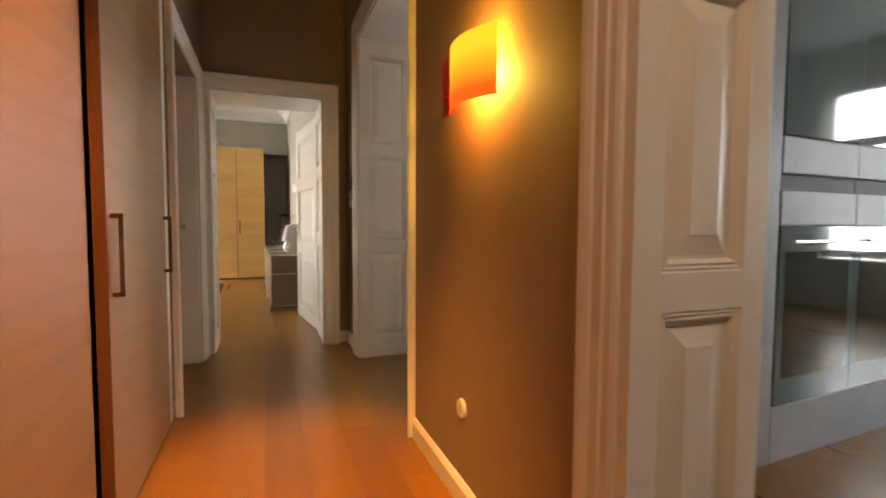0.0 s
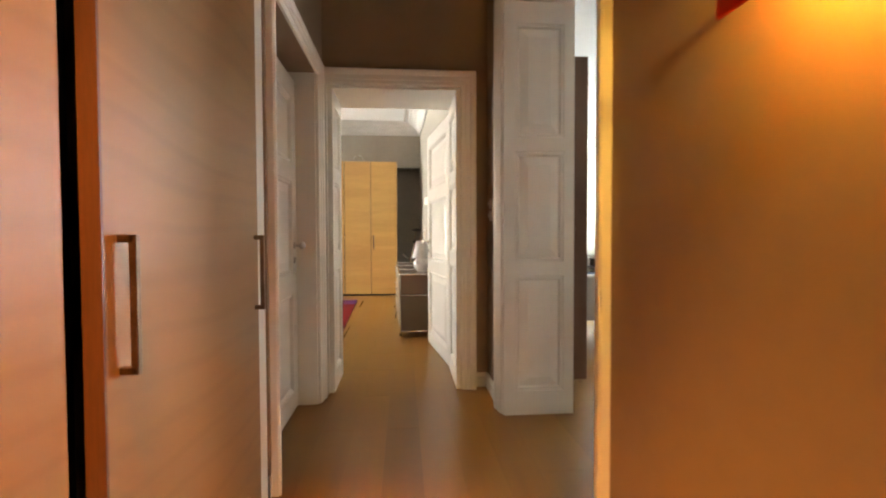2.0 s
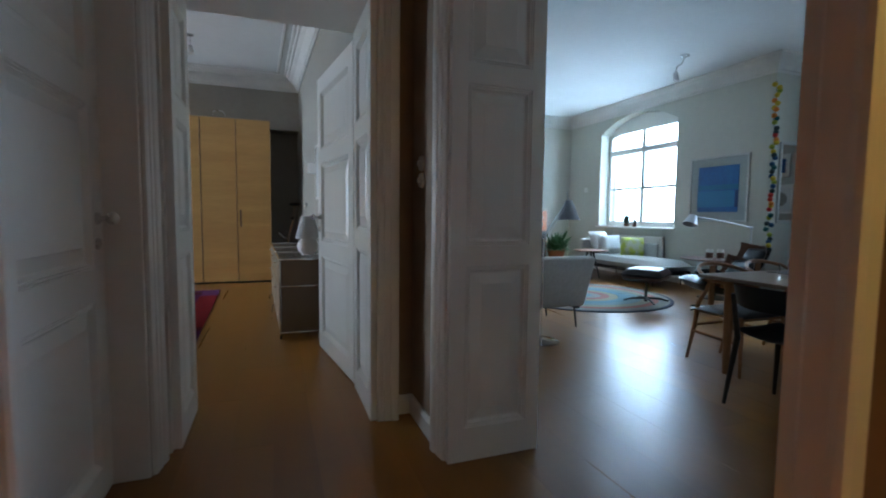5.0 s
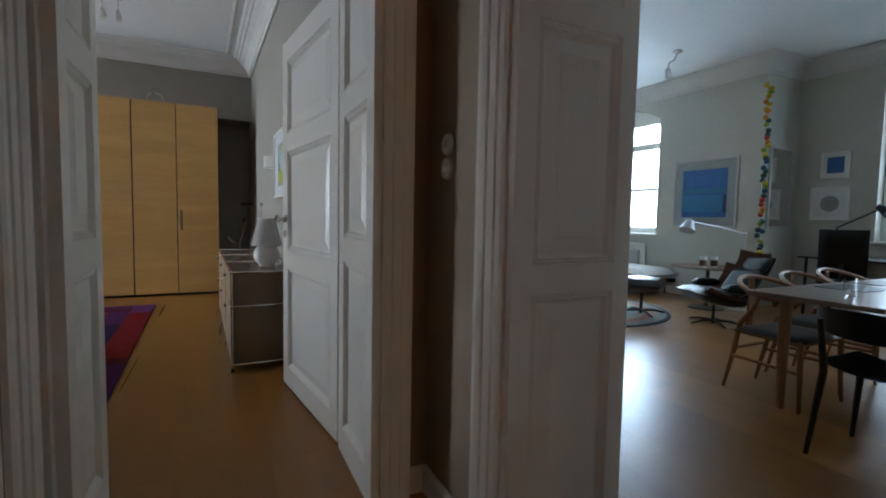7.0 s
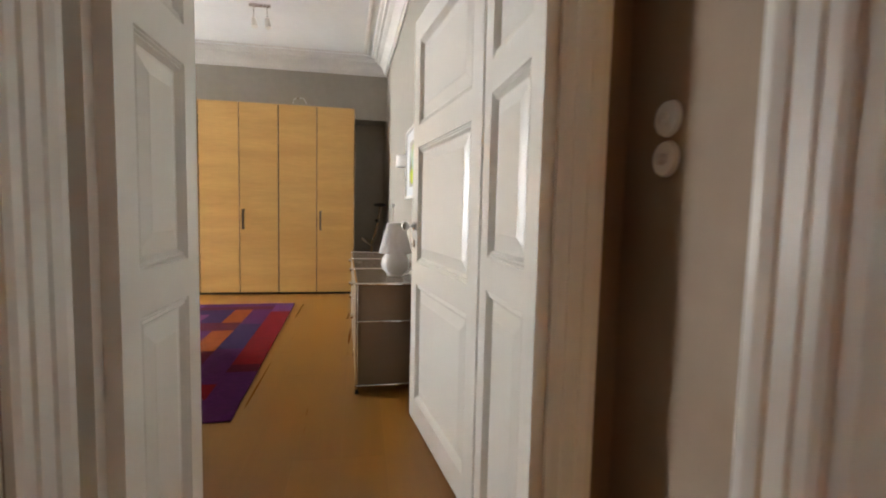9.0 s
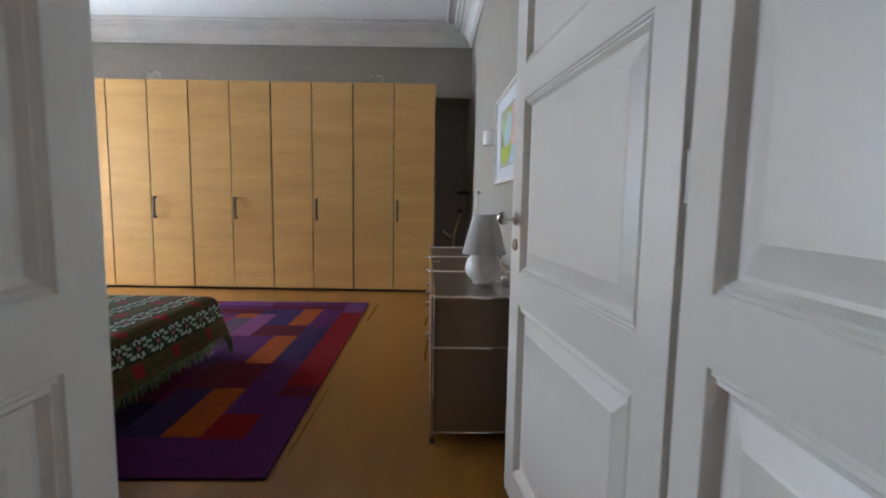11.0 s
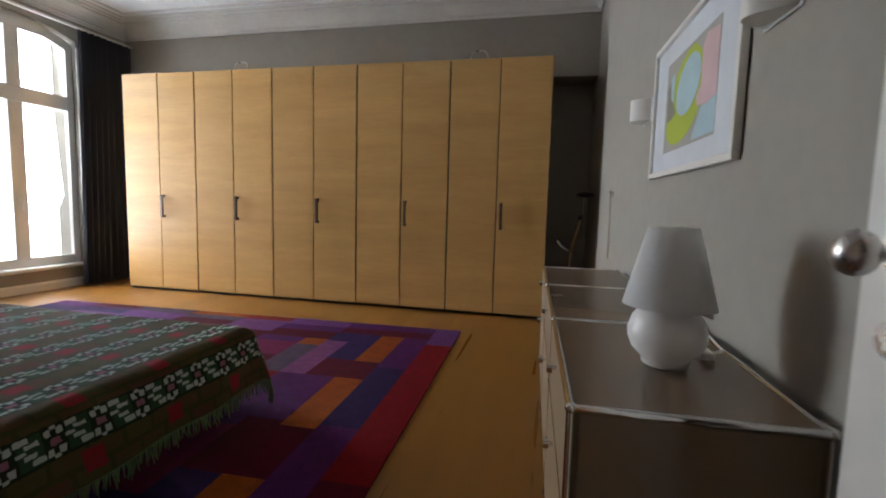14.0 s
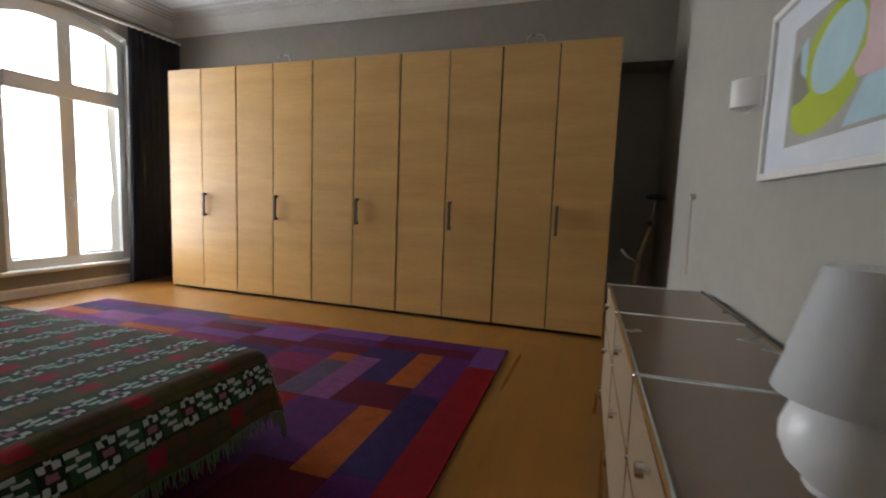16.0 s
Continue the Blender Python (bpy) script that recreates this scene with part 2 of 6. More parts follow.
def sweep(bm, profile, path, closed=False):
    """Runs a moulding along a level path. Profile rows: (distance to the left of the path, height)."""
    n = len(path)
    rings = []
    for i in range(n):
        p = Vector((*path[i], 0))
        a = Vector((*path[i - 1], 0)) if (i or closed) else None
        b = Vector((*path[(i + 1) % n], 0)) if (i < n - 1 or closed) else None
        d0 = (p - a).normalized() if a is not None else (b - p).normalized()
        d1 = (b - p).normalized() if b is not None else d0
        n0, n1 = Vector((-d0.y, d0.x, 0)), Vector((-d1.y, d1.x, 0))
        m = (n0 + n1).normalized()
        m /= max(m.dot(n0), 0.2)
        rings.append([bm.verts.new(p + m * u + Vector((0, 0, v))) for u, v in profile])
    k = len(profile)
    for i in range(n if closed else n - 1):
        a, b = rings[i], rings[(i + 1) % n]
        for j in range(k):
            bm.faces.new((a[j], a[(j + 1) % k], b[(j + 1) % k], b[j]))
    if not closed:
        bm.faces.new(rings[0])
        bm.faces.new(rings[-1][::-1])
    return bm


def panelled(bm, w, h, t, panels, m=None):
    """A board w wide (x), h high (z) and t thick (y, about 0), with sunk moulded panels (x0, x1, z0, z1) on both faces."""
    xs = sorted({0.0, w, *[p[0] for p in panels], *[p[1] for p in panels]})
    zs = sorted({0.0, h, *[p[2] for p in panels], *[p[3] for p in panels]})
    made = []
    for side in (-1, 1):
        y0 = side * t / 2
        for x0, x1 in zip(xs, xs[1:]):
            for z0, z1 in zip(zs, zs[1:]):
                cx, cz = (x0 + x1) / 2, (z0 + z1) / 2
                if any(p[0] < cx < p[1] and p[2] < cz < p[3] for p in panels):
                    continue
                vs = [bm.verts.new((x, y0, z)) for x, z in ((x0, z0), (x1, z0), (x1, z1), (x0, z1))]
                bm.faces.new(vs)
                made += vs
        for x0, x1, z0, z1 in panels:
            rings = []
            for inset, deep in ((0, 0), (0.004, 0.006), (0.009, 0.002), (0.014, 0.008), (0.020, 0.004), (0.030, 0.018), (0.038, 0.0185), (0.082, 0.007), (0.087, 0.005)):
                y = y0 - side * deep
                vs = [bm.verts.new((x, y, z)) for x, z in ((x0 + inset, z0 + inset), (x1 - inset, z0 + inset), (x1 - inset, z1 - inset), (x0 + inset, z1 - inset))]
                rings.append(vs)
                made += vs
            for a, b in zip(rings, rings[1:]):
                for i in range(4):
                    bm.faces.new((a[i], a[(i + 1) % 4], b[(i + 1) % 4], b[i]))
            bm.faces.new(rings[-1])
    for x0, x1, z0, z1 in ((0, 0, 0, h), (w, w, 0, h)):
        vs = [bm.verts.new(c) for c in ((x0, -t / 2, z0), (x0, t / 2, z0), (x0, t / 2, z1), (x0, -t / 2, z1))]
        bm.faces.new(vs)
        made += vs
    for z in (0, h):
        vs = [bm.verts.new(c) for c in ((0, -t / 2, z), (w, -t / 2, z), (w, t / 2, z), (0, t / 2, z))]
        bm.faces.new(vs)
        made += vs
    if m is not None:
        bmesh.ops.transform(bm, matrix=m, verts=made)
    bmesh.ops.remove_doubles(bm, verts=made, dist=0.0001)
    return bm


CASING = [(0, 0), (0, 0.016), (0.012, 0.022), (0.035, 0.022), (0.04, 0.028), (0.075, 0.028), (0.08, 0.034), (0.1, 0.04), (0.118, 0.04), (0.125, 0.03), (0.125, 0)]


def casing(bm, m, width, height, scale=1.0, base=True, sides=(True, True)):
    """A moulded door casing round an opening that starts at x = 0; local z up, it stands proud along local -y."""
    sc = scale if isinstance(scale, tuple) else (scale, scale)
    corners = [(0, 0), (0, height), (width, height), (width, 0)]
    outs = [(-1, 0), (-1, 1), (1, 1), (1, 0)]
    rings = [[bm.verts.new(m @ Vector((cx + ox * u * k, -v, cz + oz * u * sc[0]))) for u, v in CASING] for (cx, cz), (ox, oz), k in zip(corners, outs, (sc[0], sc[0], sc[1], sc[1]))]
    k = len(CASING)
    spans = [i for i in range(3) if i == 1 or (i == 0 and sides[0]) or (i == 2 and sides[1])]
    for i in spans:
        a, b = rings[i], rings[i + 1]
        for j in range(k):
            bm.faces.new((a[j], a[(j + 1) % k], b[(j + 1) % k], b[j]))
    for i in (0, 3):
        if sides[0 if i == 0 else 1]:
            bm.faces.new(rings[i])
    return bm


def structure(name, bm, mat, label="", smooth=False):
    return tagged(part(name, bm, mat, None, label, smooth), kind="structure")


# ---- the plan: hall, bedroom, living room, kitchen ----
HX, HL = 1.47, 0.20          # hall walls
KT, WT = 1.865, 1.915                    # far face of the hall's thick wall
END = 4.95                   # hall's end wall, 0.53 thick
BS, BN, BW = 5.46, 11.45, -5.30
CEIL_Z = 3.60
LIVING_Z = 3.49               # lower ceiling of the living room
DOOR_H, WIDE_H = 2.335, 2.74


def east(y):
    """The bedroom's right-hand wall, a little out of square."""
    return 1.31 - 0.033 * (y - 7.2)


bm = bmesh.new()
box(bm, HX, KT, -2.2, -0.15, 0, CEIL_Z)
box(bm, HX, KT, -0.15, 1.23, WIDE_H, CEIL_Z)
box(bm, HX, KT, 1.23, 1.6, 0, CEIL_Z)
box(bm, HX, WT, 1.6, 2.852, 0, CEIL_Z)
box(bm, HX, WT, 2.852, 4.37, WIDE_H, CEIL_Z)
box(bm, HX, WT, 4.37, END, 0, CEIL_Z)
structure("wall_hall_east", bm, TAUPE, "warm taupe painted hall wall")
bm = bmesh.new()
box(bm, -0.06, HL, 3.47, 3.60, 0, CEIL_Z)
box(bm, -0.06, HL, 3.60, 4.68, DOOR_H, CEIL_Z)
box(bm, -0.06, HL, 4.68, END, 0, CEIL_Z)
box(bm, -0.06, HL, -2.2, 3.47, 3.05, CEIL_Z)
structure("wall_hall_west", bm, TAUPE, "warm taupe painted hall wall")
structure("wall_hall_south", boxed(-0.6, HX, -2.4, -2.2, 0, CEIL_Z), TAUPE, "warm taupe painted hall wall")
structure("wall_hall_recess", boxed(-0.8, -0.6, -2.4, END, 0, CEIL_Z), TAUPE)
bm = bmesh.new()
box(bm, BW - 0.45, 0.245, END, BS - 0.06, 0, CEIL_Z)
box(bm, 0.245, 1.25, END, BS, DOOR_H, CEIL_Z)
box(bm, 1.25, WT, END, BS, 0, CEIL_Z)
structure("wall_bedroom_south", bm, [TAUPE, GREY_TAUPE], "taupe painted thick wall with a doorway")
bm = prism(bmesh.new(), [(east(BS), BS), (WT, BS), (WT, 12.4), (east(12.2), 12.4)], 0, CEIL_Z)
structure("wall_bedroom_east", bm, [GREY_TAUPE], "grey-taupe painted bedroom wall")
bm = bmesh.new()
box(bm, BW - 0.45, 0.60, BN, BN + 0.5, 0, CEIL_Z)
box(bm, 0.60, 1.40, BN, BN + 0.5, 2.68, CEIL_Z)
box(bm, 0.60, 1.40, BN + 0.42, BN + 0.5, 0, 2.68)
structure("wall_bedroom_north", bm, GREY_TAUPE, "grey-taupe bedroom wall with a dark niche")


def arched_wall(bm, x0, x1, ya, yb, wy0, wy1, z0, zs, rise, top, n=14):
    """A wall from x0 to x1 along y, with one opening under a flat arch."""
    box(bm, x0, x1, ya, wy0, 0, top)
    box(bm, x0, x1, wy1, yb, 0, top)
    box(bm, x0, x1, wy0, wy1, 0, z0)
    pts = [(wy0 + (wy1 - wy0) * i / n, zs + rise * (1 - (2 * i / n - 1) ** 2)) for i in range(n + 1)]
    for (a, za), (b, zb) in zip(pts, pts[1:]):
        vs = [bm.verts.new((x, y, z)) for x in (x0, x1) for y, z in ((a, za), (b, zb), (b, top), (a, top))]
        for q in ((0, 1, 2, 3), (4, 7, 6, 5), (0, 4, 5, 1)):
            bm.faces.new([vs[k] for k in q])
    bmesh.ops.remove_doubles(bm, verts=bm.verts, dist=0.0001)
    return bm


structure("wall_bedroom_west", arched_wall(bmesh.new(), BW - 0.4, BW, BS, BN, 9.34, 10.72, 0.28, 3.12, 0.12, CEIL_Z), GREY_TAUPE, "grey-taupe outer wall with an arched window opening")
structure("wall_living_east", arched_wall(bmesh.new(), 7.5, 7.95, 7.1, 12.1, 8.80, 10.84, 0.95, 2.94, 0.30, CEIL_Z), PALE, "pale grey-green outer wall with an arched window")
structure("wall_living_bay", arched_wall(bmesh.new(), 8.35, 8.75, 2.5, 7.1, 4.65, 6.15, 0.95, 3.0, 0.32, CEIL_Z), PALE, "pale grey-green outer wall with an arched window")
structure("wall_living_return", boxed(7.95, 8.8, 7.1, 7.4, 0, CEIL_Z), PALE, "pale grey-green return of the outer wall")
structure("wall_living_north", boxed(WT, 7.95, 11.95, 12.4, 0, CEIL_Z), PALE, "pale painted living-room wall")
structure("wall_living_south", boxed(WT, 8.8, 2.5, 2.62, 0, CEIL_Z), PALE, "pale wall between kitchen and living room")
structure("wall_kitchen_east", arched_wall(bmesh.new(), 8.35, 8.75, -2.4, 2.5, -0.35, 1.15, 0.7, 3.0, 0.32, CEIL_Z), PALE, "pale outer kitchen wall with an arched window")
structure("wall_kitchen_south", boxed(WT, 8.8, -2.6, -2.4, 0, CEIL_Z), PALE, "pale painted kitchen wall")
bm = bmesh.new()
box(bm, -6.2, 9.2, -2.8, 12.6, CEIL_Z, CEIL_Z + 0.25)
structure("ceiling", bm, CEIL, "white painted ceiling")
structure("ceiling_living", boxed(WT, 8.35, 2.62, 11.95, LIVING_Z, CEIL_Z - 0.004), CEIL, "white painted living-room ceiling")
structure("floor", boxed(-6.2, 9.2, -2.8, 12.6, -0.2, -0.022), SUBFLOOR, "oiled oak plank floor")
structure("ground", boxed(-60, 60, -60, 60, -6.3, -6.0), material("far_grey_ground", (0.2, 0.2, 0.19), 0.9), "grey ground outside")
bm = bmesh.new()
sweep(bm, [(0, 3.37), (0.022, 3.37), (0.028, 3.395), (0.045, 3.40), (0.05, 3.425), (0.075, 3.465), (0.115, 3.505), (0.165, 3.53), (0.17, 3.55), (0.20, 3.552), (0.21, 3.575), (0.25, 3.578),
           (0.26, 3.598), (0, 3.598)],
      [(east(BS), BS), (east(BN), BN), (BW, BN), (BW, BS)], closed=True)
structure("cornice", bm, CORNICE, "white moulded plaster cornice")
bm = bmesh.new()
sweep(bm, [(0.33, 3.597), (0.335, 3.585), (0.355, 3.58), (0.375, 3.585), (0.38, 3.597)], [(east(BS), BS), (east(BN), BN), (BW, BN), (BW, BS)], closed=True)
structure("trim_ceiling_bead", bm, CORNICE, "white plaster bead round the ceiling")
bm = bmesh.new()
sweep(bm, [(0, 3.25), (0.018, 3.25), (0.022, 3.275), (0.04, 3.285), (0.06, 3.34), (0.10, 3.40), (0.15, 3.435), (0.16, 3.455), (0.19, 3.46), (0.195, 3.488), (0, 3.488)],
      [(WT, 2.62), (8.35, 2.62), (8.35, 7.1), (7.5, 7.1), (7.5, 11.95), (WT, 11.95)], closed=True)
structure("cornice", bm, CORNICE, "pale moulded plaster cornice")

# baseboards
BASE = [(0, 0), (0.018, 0), (0.018, 0.085), (0.012, 0.098), (0.006, 0.11), (0, 0.11)]
bm = bmesh.new()
for p in ([(HX, 1.36), (HX, 2.775)], [(HX, 4.51), (HX, END)], [(HX, END), (1.37, END)], [(HL, 3.47), (HL, 3.495)],
          [(east(BS), BS), (east(BN), BN)], [(BW, BN), (BW, BS)], [(7.5, 7.1), (7.5, 11.95), (WT, 11.95), (WT, 4.6)]):
    sweep(bm, BASE, p)
structure("baseboard", bm, WHITE, "white painted baseboard")

# ---- door surrounds ----
bm = bmesh.new()
casing(bm, Matrix.Translation((HX, 4.37, 0)) @ Matrix.Rotation(radians(-90), 4, "Z"), 1.518, WIDE_H, (1.1, 0.65))
structure("trim_wide_doorway", bm, WHITE, "white moulded casing of a wide doorway")
bm = bmesh.new()
casing(bm, Matrix.Translation((HX, 1.23, 0)) @ Matrix.Rotation(radians(-90), 4, "Z"), 1.38, WIDE_H, 0.92)
structure("trim_kitchen_doorway", bm, WHITE, "white moulded casing of the kitchen doorway")
bm = bmesh.new()
casing(bm, Matrix.Translation((0.245, END - 0.05, 0)), 1.005, DOOR_H, 0.95, sides=(False, True))
box(bm, 0.20, 1.375, END - 0.05, END, DOOR_H + 0.001, DOOR_H + 0.118)
box(bm, 1.252, 1.368, END - 0.05, END - 0.001, 0, DOOR_H)
box(bm, 0.2, 0.243, END - 0.085, END - 0.001, 0, DOOR_H)
structure("trim_bedroom_doorway", bm, WHITE, "white moulded casing of the bedroom doorway")
bm = bmesh.new()
casing(bm, Matrix.Translation((HL, 3.60, 0)) @ Matrix.Rotation(radians(90), 4, "Z"), 1.08, DOOR_H, (0.85, 1.1))
box(bm, 0.0, HL - 0.001, 4.681, 4.70, 0, DOOR_H)
box(bm, 0.0, HL - 0.001, 4.655, 4.68, 0, DOOR_H, 0.004)
structure("trim_side_doorway", bm, WHITE, "white moulded casing of a side door")


def reveal(name, m, w, h, panels, label):
    return tagged(part(name, panelled(bmesh.new(), w, h, 0.042, panels, m), WHITE, None, label), kind="structure")


three = lambda w: [(0.075, w - 0.07, 0.16, 0.93), (0.075, w - 0.07, 1.02, 1.75), (0.075, w - 0.07, 1.84, 2.58)]
two = lambda w: [(0.09, w - 0.09, 0.14, 0.95), (0.09, w - 0.09, 1.06, 1.62), (0.09, w - 0.09, 1.73, 2.2)]
reveal("panelled_reveal", Matrix.Translation((HX - 0.005, 4.356, 0)), WT - HX + 0.03, WIDE_H, three(WT - HX + 0.03), "white panelled doorway lining")
reveal("panelled_reveal", Matrix.Translation((HX - 0.005, 2.862, 0)), WT - HX + 0.03, WIDE_H, three(WT - HX + 0.03), "white panelled doorway lining")
reveal("panelled_reveal", Matrix.Translation((HX - 0.005, 1.216, 0)), KT - HX + 0.025, WIDE_H,
       [(0.085, 0.345, 0.16, 0.97), (0.085, 0.345, 1.06, 1.72), (0.085, 0.345, 1.84, 2.58)], "white panelled doorway lining")
reveal("panelled_reveal", Matrix.Translation((HX - 0.005, -0.136, 0)), KT - HX + 0.025, WIDE_H, three(KT - HX + 0.025), "white panelled doorway lining")
RL = BS - END + 0.04
reveal("panelled_reveal", Matrix.Translation((1.236, END - 0.048, 0)) @ Matrix.Rotation(radians(90), 4, "Z"), RL, DOOR_H, two(RL), "white panelled doorway lining")
reveal("panelled_reveal", Matrix.Translation((0.259, END - 0.048, 0)) @ Matrix.Rotation(radians(90), 4, "Z"), RL - 0.065, DOOR_H, two(RL - 0.065), "white panelled doorway lining")
bm = bmesh.new()
box(bm, HX, WT, 2.895, 4.34, WIDE_H - 0.02, WIDE_H - 0.001)
structure("trim_lintel_lining", bm, WHITE)
structure("trim_lintel_lining", boxed(0.275, 1.22, END - 0.04, BS, DOOR_H - 0.02, DOOR_H - 0.001), WHITE)


# ---- doors ----
def knob_set(parent, m, mat):
    """Round door knobs on both faces with their roses and a keyhole plate; m takes (0, 0, 0) to the spindle, with y through the leaf."""
    for side in (-1, 1):
        bm = bmesh.new()
        cyl(bm, (0, side * 0.02, 0), (0, side * 0.03, 0), 0.026, 0.024, 24)
        cyl(bm, (0, side * 0.03, 0), (0, side * 0.055, 0), 0.010, 0.010, 16)
        ball(bm, (0, side * 0.075, 0), 0.027, 20, (1, 0.85, 1))
        bmesh.ops.transform(bm, matrix=m, verts=bm.verts)
        part("knob", bm, STEEL, parent, "brushed steel knob", True)
        bm = bmesh.new()
        cyl(bm, (0, side * 0.02, -0.10), (0, side * 0.028, -0.10), 0.025, 0.023, 24)
        cyl(bm, (0, side * 0.024, -0.095), (0, side * 0.0295, -0.095), 0.006, 0.006, 12)
        bmesh.ops.transform(bm, matrix=m, verts=bm.verts)
        part("keyhole_plate", bm, STEEL, parent, "steel keyhole plate", True)


def panel_door(name, label, at, rz, w, h, panels, knob_x):
    d = tagged(part(name, panelled(bmesh.new(), w, h, 0.042, panels), WHITE, None, label), label, "door", kind="structure")
    d.matrix_basis = pose(*at, 0, 0, rz)
    knob_set(d, Matrix.Translation((knob_x, 0, 1.125)), STEEL)
    return d


LEAF = [(0.11, 0.915, 0.13, 0.80), (0.11, 0.915, 0.92, 1.56), (0.11, 0.915, 1.68, 2.14)]
panel_door("door_1", "white panelled bedroom door standing open", (1.236, 5.485, 0.012), 97.6, 1.03, 2.27, LEAF, 0.972)
panel_door("door_2", "white panelled side door, closed", (0.04, 3.60, 0.008), 90, 1.055, 2.26, [(0.12, 0.94, 0.13, 0.80), (0.12, 0.94, 0.93, 1.56), (0.12, 0.94, 1.68, 2.12)], 0.99)
bm = bmesh.new()
for z in (0.35, 1.2, 1.95):
    cyl(bm, (1.232, 5.478, z), (1.232, 5.478, z + 0.09), 0.009, 0.009, 12)
structure("door_hinges", bm, WHITE, "white painted barrel hinges", True)


# ---- hall ----
def bar_handle(parent, m, length, mat=BRONZE, r=0.008, out=0.04):
    bm = bmesh.new()
    box(bm, -r, r, -out, -out + 2 * r, 0, length, 0.002)
    for z in (0.0, length - 2.2 * r):
        box(bm, -r, r, -out + 0.004, 0.0, z, z + 2.2 * r, 0.002)
    bmesh.ops.transform(bm, matrix=m, verts=bm.verts)
    return part("handle", bm, mat, parent, "square bow handle")


cab = thing("hall_cabinet", "tall built-in hall cabinet with rosy wood sliding doors", "cabinet")
bm = bmesh.new()
box(bm, -0.55, 0.10, -1.6, 3.33, 0.0, 0.05)
box(bm, -0.55, 0.17, -1.62, -1.6, 0.0, 3.04)
box(bm, -0.55, 0.10, -1.6, 3.33, 3.0, 3.04)
box(bm, -0.55, -0.53, -1.6, 3.33, 0.05, 3.0)
part("body", bm, BLACK, cab)
FACE = Matrix.Rotation(radians(90), 4, "Z")
for y0, y1, x0, x1 in ((-1.55, 0.30, 0.128, 0.158), (0.28, 2.30, 0.126, 0.156), (2.345, 3.352, 0.16, 0.198)):
    d = part("door", boxed(x0, x1, y0, y1, 0.012, 2.98, 0.003), ALDER, cab)
    part("door_edge", boxed(x0 - 0.001, x1 + 0.0015, y0 - 0.003, y0 + 0.004, 0.012, 2.98), BROWN_EDGE, d, "dark brown wood edge")
    if y0 > 1:
        bar_handle(d, Matrix.Translation((x1, 2.402, 0.895)) @ FACE, 0.305)
        bar_handle(d, Matrix.Translation((x1, 3.305, 0.895)) @ FACE, 0.305)
part("end_strip", boxed(0.10, 0.192, 3.36, 3.468, 0, 3.0, 0.003), WHITE, cab, "white end strip")

# wall lamp: red back plate and a curved shade of satin glass
lamp = thing("wall_lamp", "lit wall lamp, curved orange-yellow shade on red back plate", "wall lamp")
RED = material("red_lacquer", (0.62, 0.03, 0.01), 0.35, fine=0.03)
SHADE = bpy.data.materials.new("glowing_orange_shade")
SHADE.use_nodes = True
sn, sl = SHADE.node_tree.nodes, SHADE.node_tree.links
sb = sn["Principled BSDF"]
sc = sn.new("ShaderNodeTexCoord")
sp = sn.new("ShaderNodeSeparateXYZ")
sr = sn.new("ShaderNodeMapRange")
sr.inputs["From Min"].default_value, sr.inputs["From Max"].default_value = 1.59, 1.82
sv = sn.new("ShaderNodeValToRGB")
sv.color_ramp.elements[0].color, sv.color_ramp.elements[1].color = (0.95, 0.09, 0.01, 1), (1.0, 0.50, 0.03, 1)
sv.color_ramp.elements[0].position, sv.color_ramp.elements[1].position = 0.15, 0.75
sl.new(sc.outputs["Object"], sp.inputs[0])
sl.new(sp.outputs["Z"], sr.inputs["Value"])
sl.new(sr.outputs[0], sv.inputs[0])
sl.new(sv.outputs[0], sb.inputs["Base Color"])
sl.new(sv.outputs[0], sb.inputs["Emission Color"])
sb.inputs["Emission Strength"].default_value = 0.9
sb.inputs["Roughness"].default_value = 0.4
bm = bmesh.new()
box(bm, HX - 0.074, HX - 0.064, 2.055, 2.185, 1.597, 1.825, 0.004)
for z in (1.67, 1.75):
    cyl(bm, (HX, 2.13, z), (HX - 0.07, 2.13, z), 0.007, n=12)
    cyl(bm, (HX - 0.077, 2.13, z), (HX - 0.083, 2.13, z), 0.009, n=12)
part("back_plate", bm, RED, lamp, "red lacquered back plate")
bm = bmesh.new()
out, inn = [], []
for i in range(25):
    a = i / 24
    y = 2.085 - 0.32 * a
    x = HX - 0.076 + 0.03 * a - 0.05 * math.sin(math.pi * a) ** 0.8
    out.append((x, y))
    inn.append((x + 0.004, y))
prism(bm, out + inn[::-1], 1.59, 1.82)
part("shade", bm, SHADE, lamp, "curved glowing orange-yellow shade", True)
bm = bmesh.new()
cyl(bm, (HX - 0.062, 2.07, 1.74), (HX - 0.058, 2.03, 1.74), 0.012)
part("lamp_holder", bm, STEEL, lamp)
soc = thing("wall_socket", "round white wall socket low on the hall wall", "socket")
bm = bmesh.new()
cyl(bm, (HX, 2.12, 0.41), (HX - 0.012, 2.12, 0.41), 0.040, 0.037, 28)
part("cover", bm, WHITE, soc, "", True)
bm = bmesh.new()
cyl(bm, (HX - 0.011, 2.12, 0.41), (HX - 0.0135, 2.12, 0.41), 0.022, 0.022, 24)
part("insert", bm, CORNICE, soc)
sw = thing("light_switch", "pair of round white light switches one above the other", "switch")
for z in (1.345, 1.435):
    bm = bmesh.new()
    cyl(bm, (HX, 4.78, z), (HX - 0.012, 4.78, z), 0.041, 0.038, 28)
    p = part("cover", bm, WHITE, sw, "", True)
    bm = bmesh.new()
    cyl(bm, (HX - 0.011, 4.78, z), (HX - 0.026, 4.78, z), 0.014, 0.012, 20)
    part("toggle", bm, CORNICE, p)


